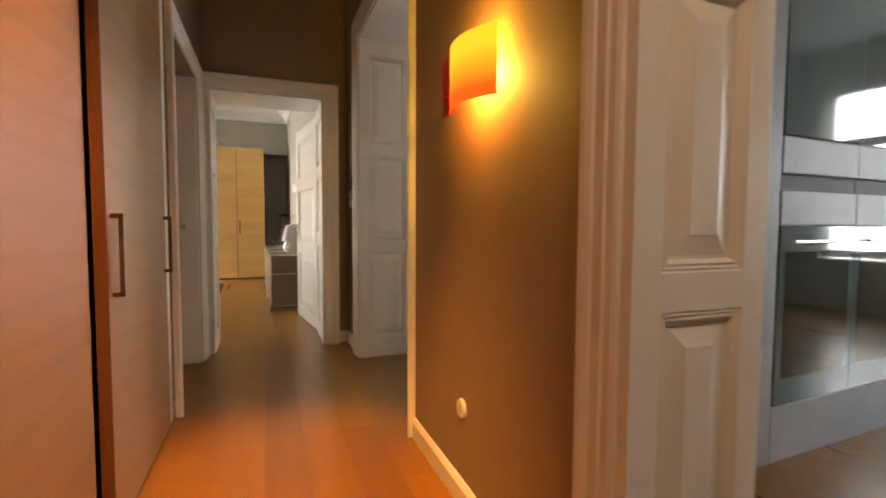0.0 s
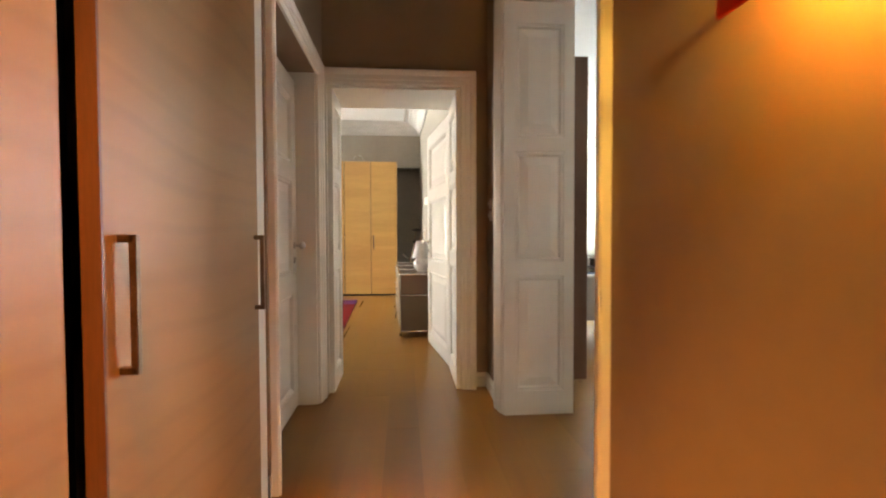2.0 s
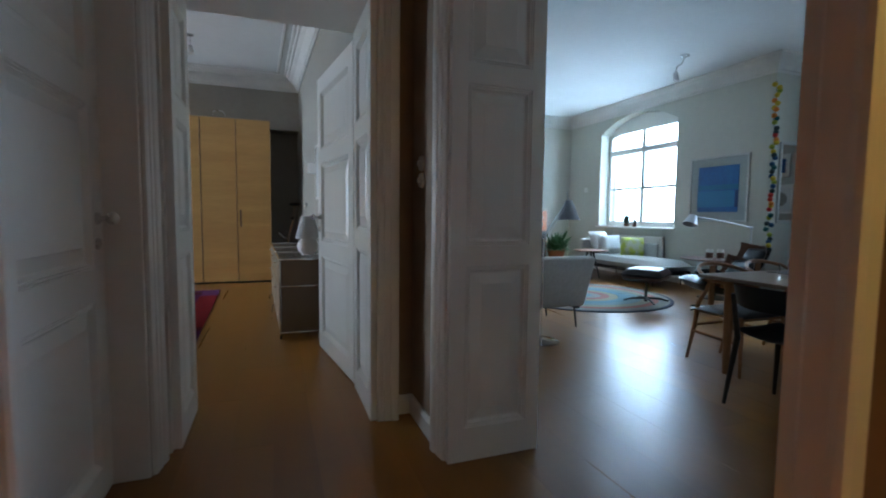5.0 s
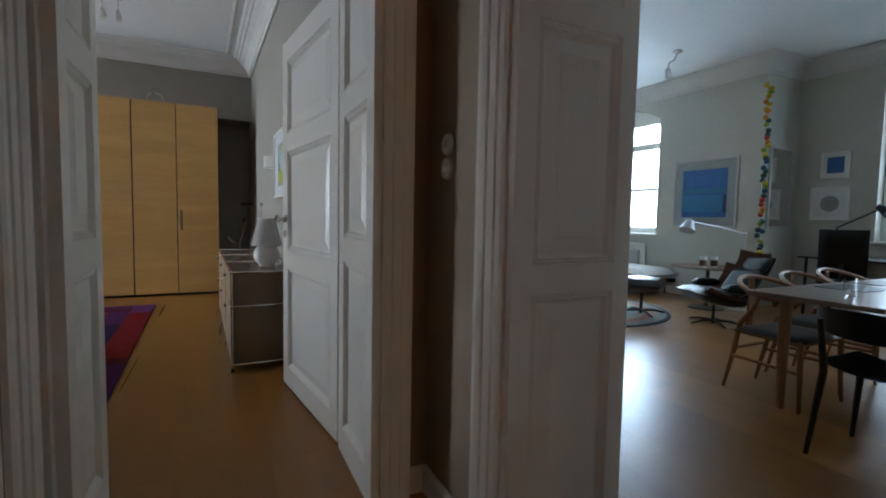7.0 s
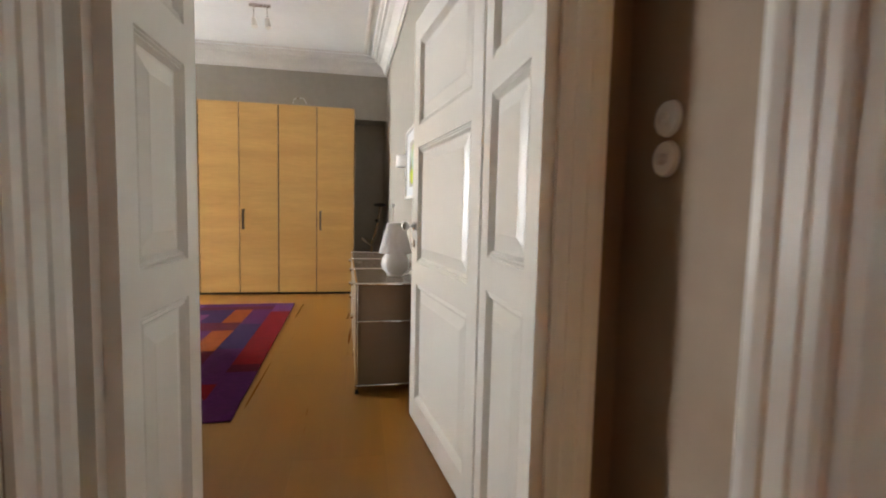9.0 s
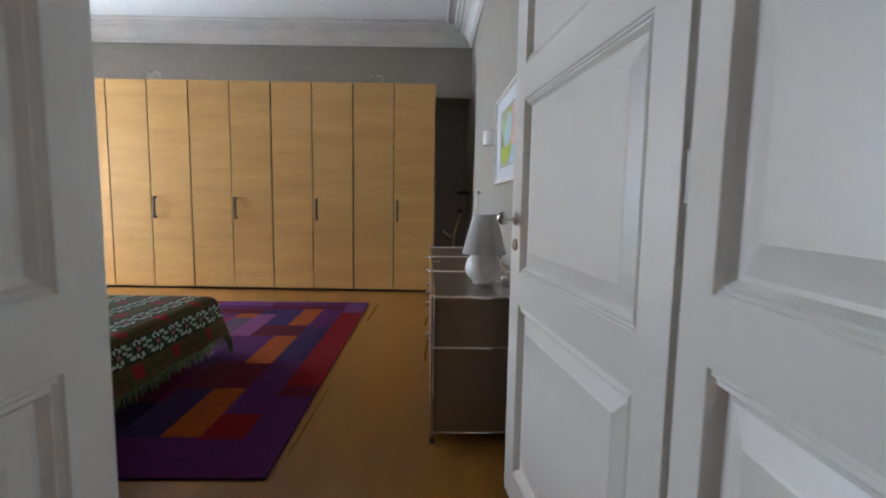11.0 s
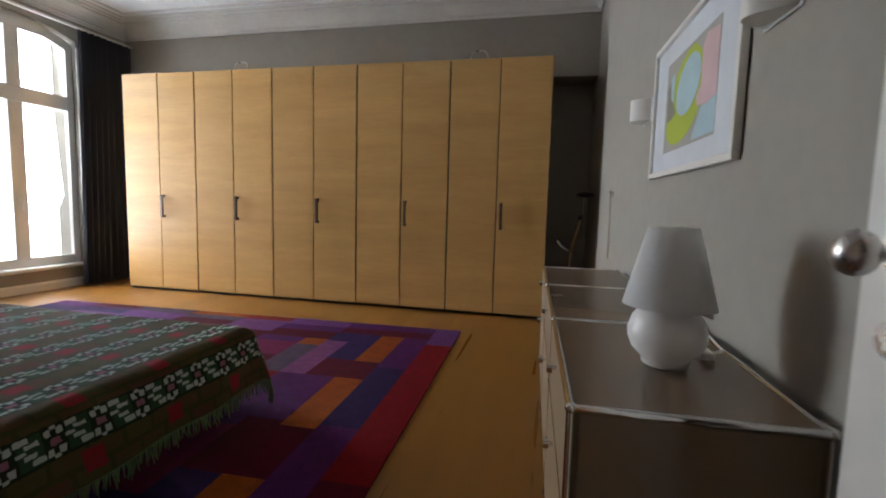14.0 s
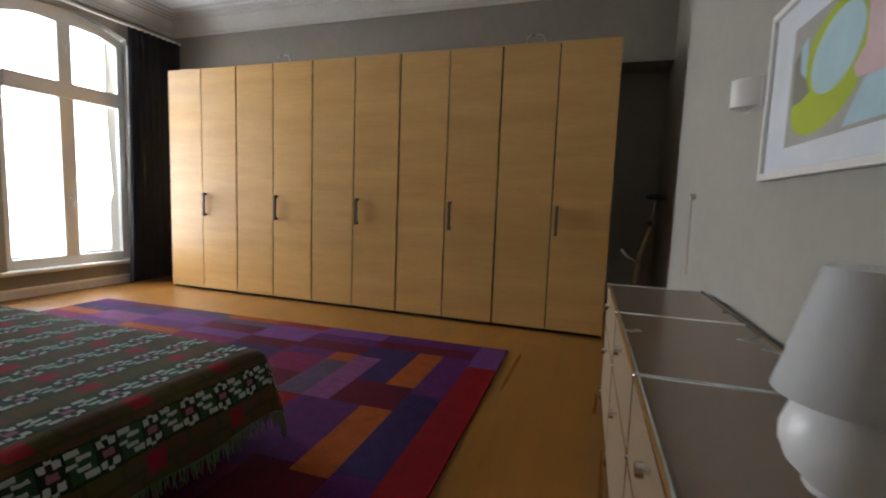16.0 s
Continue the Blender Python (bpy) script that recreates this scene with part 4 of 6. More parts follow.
def woven_blanket():
    m = bpy.data.materials.new("woven_blanket_cloth")
    m.use_nodes = True
    n, l = m.node_tree.nodes, m.node_tree.links
    b = n["Principled BSDF"]
    b.inputs["Roughness"].default_value, b.inputs["Specular IOR Level"].default_value = 0.95, 0.1
    uv = n.new("ShaderNodeUVMap")
    s = n.new("ShaderNodeSeparateXYZ")
    wob = n.new("ShaderNodeTexNoise")
    wob.inputs["Scale"].default_value, wob.inputs["Detail"].default_value = 55, 3
    l.new(uv.outputs[0], wob.inputs["Vector"])
    shift = n.new("ShaderNodeVectorMath")
    shift.operation = "MULTIPLY_ADD"
    shift.inputs[1].default_value = (0.014, 0.014, 0.0)
    l.new(wob.outputs["Color"], shift.inputs[0])
    l.new(uv.outputs[0], shift.inputs[2])
    l.new(shift.outputs[0], s.inputs[0])
    band = node_math(n, l, "FRACT", node_math(n, l, "DIVIDE", node_math(n, l, "ADD", s.outputs[0], 0.147), 0.245))
    cell = node_math(n, l, "FRACT", node_math(n, l, "DIVIDE", node_math(n, l, "ADD", s.outputs[1], 0.08), 0.37))

    sw = n.new("ShaderNodeCombineXYZ")
    l.new(s.outputs[1], sw.inputs[0])
    l.new(s.outputs[0], sw.inputs[1])

    def brick(w, h, c1, c2, mortar, size, off=0.5, bias=0.0):
        t = n.new("ShaderNodeTexBrick")
        t.inputs["Scale"].default_value = 1.0
        t.inputs["Brick Width"].default_value, t.inputs["Row Height"].default_value = w, h
        t.inputs["Mortar Size"].default_value, t.inputs["Bias"].default_value = size, bias
        t.inputs["Color1"].default_value, t.inputs["Color2"].default_value, t.inputs["Mortar"].default_value = (*c1, 1), (*c2, 1), (*mortar, 1)
        t.offset = off
        l.new(sw.outputs[0], t.inputs["Vector"])
        return t.outputs["Color"]

    plain = brick(0.13, 0.11, (0.062, 0.052, 0.016), (0.085, 0.036, 0.022), (0.044, 0.042, 0.014), 0.010, 0.5, -0.1)
    is_band = node_math(n, l, "LESS_THAN", band, 0.50)
    red = node_math(n, l, "MULTIPLY", node_math(n, l, "GREATER_THAN", band, 0.56), node_math(n, l, "LESS_THAN", cell, 0.20))
    red = node_math(n, l, "MULTIPLY", red, node_math(n, l, "LESS_THAN", band, 0.86))

    def mix(f, a, c):
        k = n.new("ShaderNodeMix")
        k.data_type = "RGBA"
        l.new(f, k.inputs["Factor"])
        for sock, v in ((k.inputs["A"], a), (k.inputs["B"], c)):
            if isinstance(v, tuple):
                sock.default_value = (*v, 1)
            else:
                l.new(v, sock)
        return k.outputs["Result"]

    def rect(c0, c1, b0, b1):
        a = node_math(n, l, "MULTIPLY", node_math(n, l, "GREATER_THAN", motif, c0), node_math(n, l, "LESS_THAN", motif, c1))
        c = node_math(n, l, "MULTIPLY", node_math(n, l, "GREATER_THAN", band, b0), node_math(n, l, "LESS_THAN", band, b1))
        return node_math(n, l, "MULTIPLY", a, c)

    motif = node_math(n, l, "FRACT", node_math(n, l, "DIVIDE", s.outputs[1], 0.158))
    spots = rect(0.04, 0.30, 0.03, 0.11)
    for q in ((0.20, 0.48, 0.13, 0.19), (0.02, 0.20, 0.20, 0.25), (0.16, 0.42, 0.27, 0.33), (0.30, 0.56, 0.36, 0.44), (0.60, 0.72, 0.06, 0.16), (0.84, 0.98, 0.06, 0.16),
              (0.60, 0.72, 0.34, 0.44), (0.84, 0.98, 0.34, 0.44), (0.72, 0.84, 0.02, 0.07), (0.72, 0.84, 0.43, 0.48)):
        spots = node_math(n, l, "MAXIMUM", spots, rect(*q))
    flower = rect(0.68, 0.90, 0.20, 0.30)
    white = mix(flower, mix(spots, mix(rect(0.05, 0.55, 0.03, 0.46), (0.016, 0.022, 0.010), (0.025, 0.055, 0.024)), (0.37, 0.40, 0.35)), (0.24, 0.10, 0.13))
    base = mix(red, plain, (0.21, 0.016, 0.022))
    col = mix(is_band, base, white)
    tn = n.new("ShaderNodeTexNoise")
    tn.inputs["Scale"].default_value = 220
    l.new(uv.outputs[0], tn.inputs["Vector"])
    bp = n.new("ShaderNodeBump")
    bp.inputs["Strength"].default_value, bp.inputs["Distance"].default_value = 0.6, 0.003
    l.new(tn.outputs["Fac"], bp.inputs["Height"])
    l.new(bp.outputs[0], b.inputs["Normal"])
    hs = n.new("ShaderNodeHueSaturation")
    mr = n.new("ShaderNodeMapRange")
    mr.inputs["To Min"].default_value, mr.inputs["To Max"].default_value = 0.75, 1.2
    l.new(tn.outputs["Fac"], mr.inputs["Value"])
    l.new(mr.outputs[0], hs.inputs["Value"])
    l.new(col, hs.inputs["Color"])
    l.new(hs.outputs[0], b.inputs["Base Color"])
    return m


bed = thing("bed", "low bed under a fringed woven green, brown and red blanket", "bed")
BX0, BX1, BY0, BY1, BZ = -3.1, -0.93, 6.0, 7.93, 0.47
part("mattress", boxed(BX0, BX1 - 0.03, BY0 + 0.03, BY1 - 0.03, 0.20, BZ - 0.03, 0.05, 3), WHITE, bed, "pale mattress")
bm = bmesh.new()
for x in (BX0 + 0.1, BX1 - 0.35):
    for y in (BY0 + 0.25, BY1 - 0.3):
        box(bm, x, x + 0.07, y, y + 0.07, 0.013, 0.15)
box(bm, BX0 + 0.02, BX1 - 0.15, BY0 + 0.15, BY1 - 0.15, 0.13, 0.20)
part("bed_frame", bm, DARK_WOOD, bed, "dark wooden bed frame")
bm = bmesh.new()
uvl = bm.loops.layers.uv.new("UVMap")
nx, ny, drop = 84, 84, 0.33
U0, U1, V0, V1 = BX0, BX1 + drop, BY0 - drop, BY1 + drop
pts, par = [], []


def draped(u, v):
    ox, oy = max(0.0, u - BX1), max(0.0, v - BY1) - max(0.0, BY0 - v)
    o = math.hypot(ox, oy)
    z = BZ + 0.006 * noise.noise((u * 2.2, v * 2.2, 3.0))
    if o < 1e-6:
        return (u, v, z)
    out = 0.06 * (1 - math.exp(-o / 0.05)) + 0.20 * o + 0.012 * math.sin(12 * (u + v)) * o / drop
    down = o - 0.05 * (1 - math.exp(-o / 0.05))
    return (min(u, BX1) + out * ox / o, min(max(v, BY0), BY1) + out * oy / o, max(z - down, 0.03))


verts = [[bm.verts.new(draped(U0 + (U1 - U0) * i / nx, V0 + (V1 - V0) * j / ny)) for i in range(nx + 1)] for j in range(ny + 1)]
for j in range(ny):
    for i in range(nx):
        f = bm.faces.new((verts[j][i], verts[j][i + 1], verts[j + 1][i + 1], verts[j + 1][i]))
        for lp, (a, b) in zip(f.loops, ((i, j), (i + 1, j), (i + 1, j + 1), (i, j + 1))):
            lp[uvl].uv = (U0 + (U1 - U0) * a / nx + 10, V0 + (V1 - V0) * b / ny + 10)
part("blanket", bm, woven_blanket(), bed, "woven blanket with white, green and red pattern", True)
bm = bmesh.new()
fr = random.Random(5)
hem = [(U1, V0 + (V1 - V0) * k / 300) for k in range(301)] + [(U0 + (U1 - U0) * k / 330, V1) for k in range(331)]
for u, v in hem:
    p = Vector(draped(u, v))
    q = p + Vector((fr.uniform(-0.012, 0.02), fr.uniform(-0.012, 0.012), -min(fr.uniform(0.045, 0.08), p.z - 0.016)))
    cyl(bm, p, q, 0.0035, 0.002, 5)
tagged(part("fringe", bm, material("green_wool_fringe", (0.12, 0.15, 0.06), 0.95, second=(0.07, 0.10, 0.04), scale=30), bed, "green wool fringe"), kind="stuff")

tab = thing("bedside_table", "round white pedestal side table beside the bed", "side table", at=(-0.56, 5.83, 0))
part("tabletop", lathe(bmesh.new(), [(0.25, 0.478), (0.272, 0.488), (0.275, 0.494), (0.270, 0.50), (0.0, 0.50)], n=48), PORC, tab, "", True)
part("pedestal", lathe(bmesh.new(), [(0.19, 0.0), (0.19, 0.008), (0.10, 0.03), (0.045, 0.10), (0.03, 0.25), (0.05, 0.42), (0.10, 0.478)], n=32), PORC, tab, "", True)

# wire lamps on the wardrobe top, spotlight on the ceiling, exercise bike in the niche
for hx in (-3.03, -0.11):
    g = tagged(new("cabinet_lamp"), "small bent steel lamp arm on top of the wardrobe", "lamp", "lamps on the wardrobe")
    g.matrix_basis = pose(hx, 10.82, RH - 0.003)
    bm = bmesh.new()
    tube(bm, [(-0.09, 0.1, 0.0), (-0.09, 0.1, 0.08), *arc((-0.03, 0.1, 0.09), 0.06, 180, 90, 6), *arc((0.03, 0.1, 0.09), 0.06, 90, 20, 5), (0.10, 0.08, 0.06)], 0.007)
    part("arm", bm, STEEL, g, "", True)
    part("foot", boxed(-0.12, -0.06, 0.06, 0.14, 0, 0.012, 0.003, 1), STEEL, g)
spot = thing("ceiling_spotlight", "small steel ceiling bar with two white spotlights", "ceiling light", at=(-0.40, 9.6, CEIL_Z))
part("bar", boxed(-0.12, 0.12, -0.02, 0.02, -0.03, 0, 0.006), STEEL, spot)
for dx in (-0.07, 0.08):
    bm = bmesh.new()
    cyl(bm, (dx, 0, -0.03), (dx, 0, -0.17), 0.005)
    hd = part("stem", bm, STEEL, spot, "", True)
    bm = bmesh.new()
    cyl(bm, (dx, 0, -0.16), (dx + 0.015, -0.03, -0.27), 0.024, 0.036, 20)
    part("spot_head", bm, WHITE, hd, "white spotlight head", True)

bike = thing("exercise_bike", "dark exercise bike with chrome tubes standing in the niche", "exercise bike", at=(0.97, 10.92, 0))
RUBBER = material("black_rubber", (0.02, 0.02, 0.021), 0.55)
part("base_bar", tube(bmesh.new(), [(-0.25, -0.22, 0.03), (0.2, -0.22, 0.03)], 0.025), RUBBER, bike, "", True)
part("base_bar", tube(bmesh.new(), [(-0.25, 0.22, 0.03), (0.2, 0.22, 0.03)], 0.025), RUBBER, bike, "", True)
part("frame_tube", tube(bmesh.new(), [(-0.03, -0.22, 0.04), (-0.04, 0.0, 0.3), (0.0, 0.1, 0.75), (0.08, 0.02, 1.05)], 0.02), CHROME, bike, "bent chrome tube", True)
part("rear_tube", tube(bmesh.new(), [(-0.02, 0.22, 0.04), (-0.04, 0.0, 0.32)], 0.02), RUBBER, bike, "", True)
part("seat_post", tube(bmesh.new(), [(0.08, 0.02, 1.02), (0.10, 0.0, 1.30)], 0.013), CHROME, bike, "chrome post", True)
bm = bmesh.new()
ball(bm, (0.10, 0.0, 1.325), 0.1, 16, (1.0, 1.2, 0.32))
part("seat", bm, RUBBER, bike, "black padded seat", True)
part("lever", tube(bmesh.new(), [(-0.17, -0.06, 0.82), (-0.12, -0.03, 0.76), (-0.02, 0.05, 0.70)], 0.014), CHROME, bike, "curved chrome bar", True)
bm = ball(bmesh.new(), (0.06, -0.01, 1.08), 0.03)
part("clamp", bm, RUBBER, bike, "", True)
bm = cyl(bmesh.new(), (-0.09, 0, 0.32), (0.02, 0, 0.32), 0.17, 0.17, 28)
part("flywheel", bm, RUBBER, bike, "", True)


# ---- living room ----
ROOM[0] = 0.0
LINEN = material("pale_grey_linen", (0.52, 0.51, 0.48), 0.95, second=(0.45, 0.44, 0.41), scale=30, bump=0.35, bump_scale=320, sheen=0.2)
LEATHER = material("black_leather", (0.013, 0.011, 0.010), 0.33, second=(0.009, 0.008, 0.007), scale=14, bump=0.1, bump_scale=160, fine=0.2, spec=0.3)
WALNUT = material("walnut_shell", (0.17, 0.075, 0.035), 0.35, second=(0.10, 0.042, 0.02), scale=3, stretch=(1, 5, 5), amount=0.9, fine=0.2)
TEAK = material("teak_wood", (0.34, 0.17, 0.075), 0.42, second=(0.25, 0.115, 0.048), scale=4, stretch=(5, 5, 0.8), amount=0.8, fine=0.2)
SMOKED = material("smoked_oak_top", (0.24, 0.17, 0.12), 0.3, second=(0.19, 0.13, 0.09), scale=2, stretch=(0.7, 8, 1), amount=0.9, fine=0.2)
EBON = material("black_stained_wood", (0.02, 0.018, 0.017), 0.4, fine=0.1)
LAMPMET = material("grey_aluminium", (0.55, 0.57, 0.60), 0.35, 0.8, fine=0.04)


def cushion(bm, x, y, z, sx, sy, sz, rx=0, ry=0, rz=0, puff=0.5):
    """A soft box with swollen faces."""
    r = bmesh.ops.create_grid(bm, x_segments=10, y_segments=10, size=0.5)
    top = r["verts"]
    m = pose(x, y, z, rx, ry, rz) @ Matrix.Diagonal((sx, sy, sz, 1))
    low = {}
    for v in top:
        u, w = abs(v.co.x) * 2, abs(v.co.y) * 2
        h = 0.5 * ((1 - u ** 4) * (1 - w ** 4)) ** puff
        low[v] = bm.verts.new((v.co.x, v.co.y, -h))
        v.co.z = h
    for f in list({f for v in top for f in v.link_faces}):
        bm.faces.new([low[v] for v in reversed(f.verts)])
    bmesh.ops.transform(bm, matrix=m, verts=list(low) + list(low.values()))
    bmesh.ops.remove_doubles(bm, verts=list(low) + list(low.values()), dist=0.0005)
    return bm


shelf = thing("bookcase", "tall dark brown wooden bookcase against the wall", "bookcase")
bm = bmesh.new()
box(bm, 1.945, 2.285, 4.95, 4.985, 0.03, 2.62, 0.003, 1)
box(bm, 1.945, 2.285, 6.165, 6.20, 0.03, 2.62, 0.003, 1)
box(bm, 1.945, 1.98, 4.985, 6.165, 0.03, 2.62)
part("carcass", bm, DARK_WOOD, shelf)
for k in range(7):
    part("shelf", boxed(1.98, 2.275, 4.985, 6.165, 0.05 + 0.42 * k, 0.08 + 0.42 * k, 0.002, 1), DARK_WOOD, shelf)
for y in (4.97, 6.18):
    part("foot", cyl(bmesh.new(), (2.24, y, 0), (2.24, y, 0.03), 0.016, 0.016, 14), CHROME, shelf, "small steel foot", True)

sofa = thing("sofa", "pale grey linen sofa on thin dark metal legs", "sofa")
bm = bmesh.new()
box(bm, 2.42, 3.72, 6.30, 6.47, 0.24, 0.76, 0.04, 3)
bmesh.ops.transform(bm, matrix=Matrix.Translation((0, 6.3, 0.24)) @ Matrix.Shear("XY", 4, (0, 0)) @ Matrix.Translation((0, -6.3, -0.24)), verts=bm.verts)
for v in bm.verts:
    v.co.y -= 0.10 * (v.co.z - 0.24) / 0.5
    v.co.x += (0.05 if v.co.x > 3.1 else -0.05) * (v.co.z - 0.24) / 0.5
part("backrest", bm, LINEN, sofa, "", True)
bm = bmesh.new()
box(bm, 2.42, 3.72, 6.44, 7.10, 0.24, 0.42, 0.04, 3)
part("seat", bm, LINEN, sofa, "", True)
bm = cushion(bmesh.new(), 2.80, 6.60, 0.58, 0.6, 0.42, 0.2, 112, 0, 0)
part("cushion", bm, material("blue_grey_cushion", (0.12, 0.15, 0.20), 0.95, bump=0.3), sofa, "blue-grey cushion", True)
for x in (2.50, 3.68):
    bm = bmesh.new()
    box(bm, x - 0.04, x, 6.34, 7.04, 0.215, 0.24)
    rail = part("rail", bm, EBON, sofa, "dark metal rail")
    for y in (6.42, 6.98):
        part("leg", cyl(bmesh.new(), (x - 0.01, y, 0.215), (x + 0.02, y, 0.0), 0.011, 0.009, 12), EBON, rail, "thin dark leg", True)

lamp2 = thing("floor_lamp", "aluminium floor lamp with a jointed arm and grey shade", "floor lamp", at=(3.03, 6.03, 0))
part("base", lathe(bmesh.new(), [(0.165, 0.0), (0.165, 0.012), (0.03, 0.022), (0.014, 0.03)], n=36), CHROME, lamp2, "round polished base", True)
part("pole", tube(bmesh.new(), [(0, 0, 0.02), (0, 0, 0.98)], 0.009), CHROME, lamp2, "", True)
bm = bmesh.new()
tube(bm, [(0, 0, 0.97), (0.36, 0.2, 1.29)], 0.007)
tube(bm, [(0.02, 0.0, 0.94), (0.36, 0.2, 1.25)], 0.004)
part("arm", bm, LAMPMET, lamp2, "", True)
part("joint", ball(bmesh.new(), (0, 0, 0.975), 0.02), LAMPMET, lamp2, "", True)
bm = lathe(bmesh.new(), [(0.03, 0.16), (0.045, 0.13), (0.105, -0.02), (0.11, -0.03), (0.102, -0.025), (0.03, 0.12)], at=(0.43, 0.24, 1.16), n=28)
part("shade", bm, material("grey_lamp_shade", (0.46, 0.48, 0.54), 0.5), lamp2, "grey conical shade", True)
part("finial", tube(bmesh.new(), [(0.43, 0.24, 1.31), (0.40, 0.22, 1.36), (0.385, 0.21, 1.40)], 0.006), LAMPMET, lamp2, "", True)

# round rug of coloured rings
ring = thing("round_rug", "round rug with concentric pastel rings and a dark rim", "rug", at=(4.98, 8.02, 0))
RINGS = [(1.22, (0.05, 0.06, 0.09)), (1.17, (0.36, 0.34, 0.30)), (1.03, (0.50, 0.20, 0.15)), (0.93, (0.45, 0.42, 0.30)), (0.80, (0.30, 0.42, 0.42)), (0.66, (0.22, 0.38, 0.44)), (0.50, (0.46, 0.43, 0.28)), (0.38, (0.50, 0.22, 0.18)), (0.26, (0.42, 0.40, 0.36)), (0.14, (0.25, 0.40, 0.44))]
for k, (rad, c) in enumerate(RINGS):
    inner = RINGS[k + 1][0] if k + 1 < len(RINGS) else 0.0
    prof = [(rad, 0.0), (rad, 0.010), (rad - 0.004, 0.012), (inner + 0.002, 0.012), (inner + 0.002, 0.0)] if inner else [(rad, 0), (rad, 0.010), (rad - 0.004, 0.012), (0.0, 0.012)]
    part("ring", lathe(bmesh.new(), prof, n=64), material("rug_ring_wool", tuple(v * 0.62 for v in c), 0.95, scale=20, bump=0.4, bump_scale=260, fine=0.3), ring)


def star_base(parent, r, z, n, mat, hub=0.2):
    bm = bmesh.new()
    cyl(bm, (0, 0, z), (0, 0, hub), 0.02, 0.02, 14)
    part("stem", bm, mat, parent, "", True)
    for k in range(n):
        a = 2 * math.pi * (k + 0.4) / n
        part("foot", tube(bmesh.new(), [(0.01 * math.cos(a), 0.01 * math.sin(a), z + 0.045), (0.6 * r * math.cos(a), 0.6 * r * math.sin(a), z + 0.04), (r * math.cos(a), r * math.sin(a), z + 0.010)], [0.018, 0.015, 0.010]), mat, parent, "black star foot", True)


ott = thing("ottoman", "black leather ottoman on a black star foot", "ottoman", at=(5.50, 7.32, 0.012), rz=30)
star_base(ott, 0.30, 0.0, 4, EBON, 0.30)
bm = cushion(bmesh.new(), 0, 0, 0.385, 0.62, 0.52, 0.16, puff=0.3)
part("cushion", bm, LEATHER, ott, "black leather cushion", True)
bm = cushion(bmesh.new(), 0, 0, 0.335, 0.60, 0.50, 0.10, puff=0.35)
part("shell", bm, WALNUT, ott, "walnut shell", True)

lounge = thing("lounge_chair", "black leather lounge chair with curved walnut shells", "armchair", at=(5.88, 6.62, 0.0), rz=66)
lounge.matrix_basis = lounge.matrix_basis @ Matrix.Diagonal((0.84, 0.84, 0.84, 1))
star_base(lounge, 0.34, 0.0, 5, EBON, 0.26)


def curved_shell(bm, w, h, sag, thick, m, n=10):
    vs = []
    for j in range(n + 1):
        row = []
        for i in range(n + 1):
            u, v = 2 * i / n - 1, 2 * j / n - 1
            sh = math.sqrt(max(1 - 0.22 * v * v, 0))
            row.append(bm.verts.new(m @ Vector((u * w / 2 * sh, v * h / 2 * math.sqrt(max(1 - 0.18 * u * u, 0)), sag * (u * u + 0.5 * v * v)))))
        vs.append(row)
    fs = [bm.faces.new((a[i], a[i + 1], b[i + 1], b[i])) for a, b in zip(vs, vs[1:]) for i in range(n)]
    bmesh.ops.solidify(bm, geom=fs, thickness=thick)
    return bm


part("seat_shell", curved_shell(bmesh.new(), 0.80, 0.74, 0.15, 0.022, pose(0, -0.02, 0.27, 10)), WALNUT, lounge, "walnut seat shell", True)
part("seat_cushion", cushion(bmesh.new(), 0, 0.02, 0.385, 0.68, 0.68, 0.22, 10, puff=0.55), LEATHER, lounge, "black leather seat cushion", True)
part("back_shell", curved_shell(bmesh.new(), 0.76, 0.54, 0.16, 0.022, pose(0, -0.44, 0.50, -58)), WALNUT, lounge, "walnut back shell", True)
part("back_cushion", cushion(bmesh.new(), 0, -0.37, 0.55, 0.60, 0.48, 0.18, -58, puff=0.6), LEATHER, lounge, "black leather back cushion", True)
part("head_shell", curved_shell(bmesh.new(), 0.66, 0.36, 0.13, 0.022, pose(0, -0.64, 0.79, -64)), WALNUT, lounge, "walnut head shell", True)
part("head_cushion", cushion(bmesh.new(), 0, -0.59, 0.80, 0.52, 0.30, 0.15, -64, puff=0.6), LEATHER, lounge, "black leather headrest", True)
for sx in (-1, 1):
    part("armrest", cushion(bmesh.new(), sx * 0.36, -0.10, 0.53, 0.13, 0.38, 0.12, 0, puff=0.5), LEATHER, lounge, "black leather armrest", True)

chaise = thing("daybed", "pale grey linen daybed below the window", "daybed")
part("seat", cushion(bmesh.new(), 6.97, 9.2, 0.345, 0.82, 2.05, 0.19, puff=0.18), LINEN, chaise, "pale linen seat", True)
part("side_rest", boxed(7.34, 7.44, 9.0, 10.2, 0.3, 0.68, 0.035, 3), LINEN, chaise, "", True)
part("end_rest", boxed(6.56, 7.4, 10.12, 10.26, 0.26, 0.72, 0.04, 3), LINEN, chaise, "", True)
part("frame", boxed(6.60, 7.36, 8.25, 10.15, 0.2, 0.255, 0.01), EBON, chaise, "dark frame")
for x in (6.68, 7.3):
    for y in (8.4, 10.0):
        part("leg", cyl(bmesh.new(), (x, y, 0.2), (x, y, 0.0), 0.014, 0.011, 12), EBON, chaise, "", True)
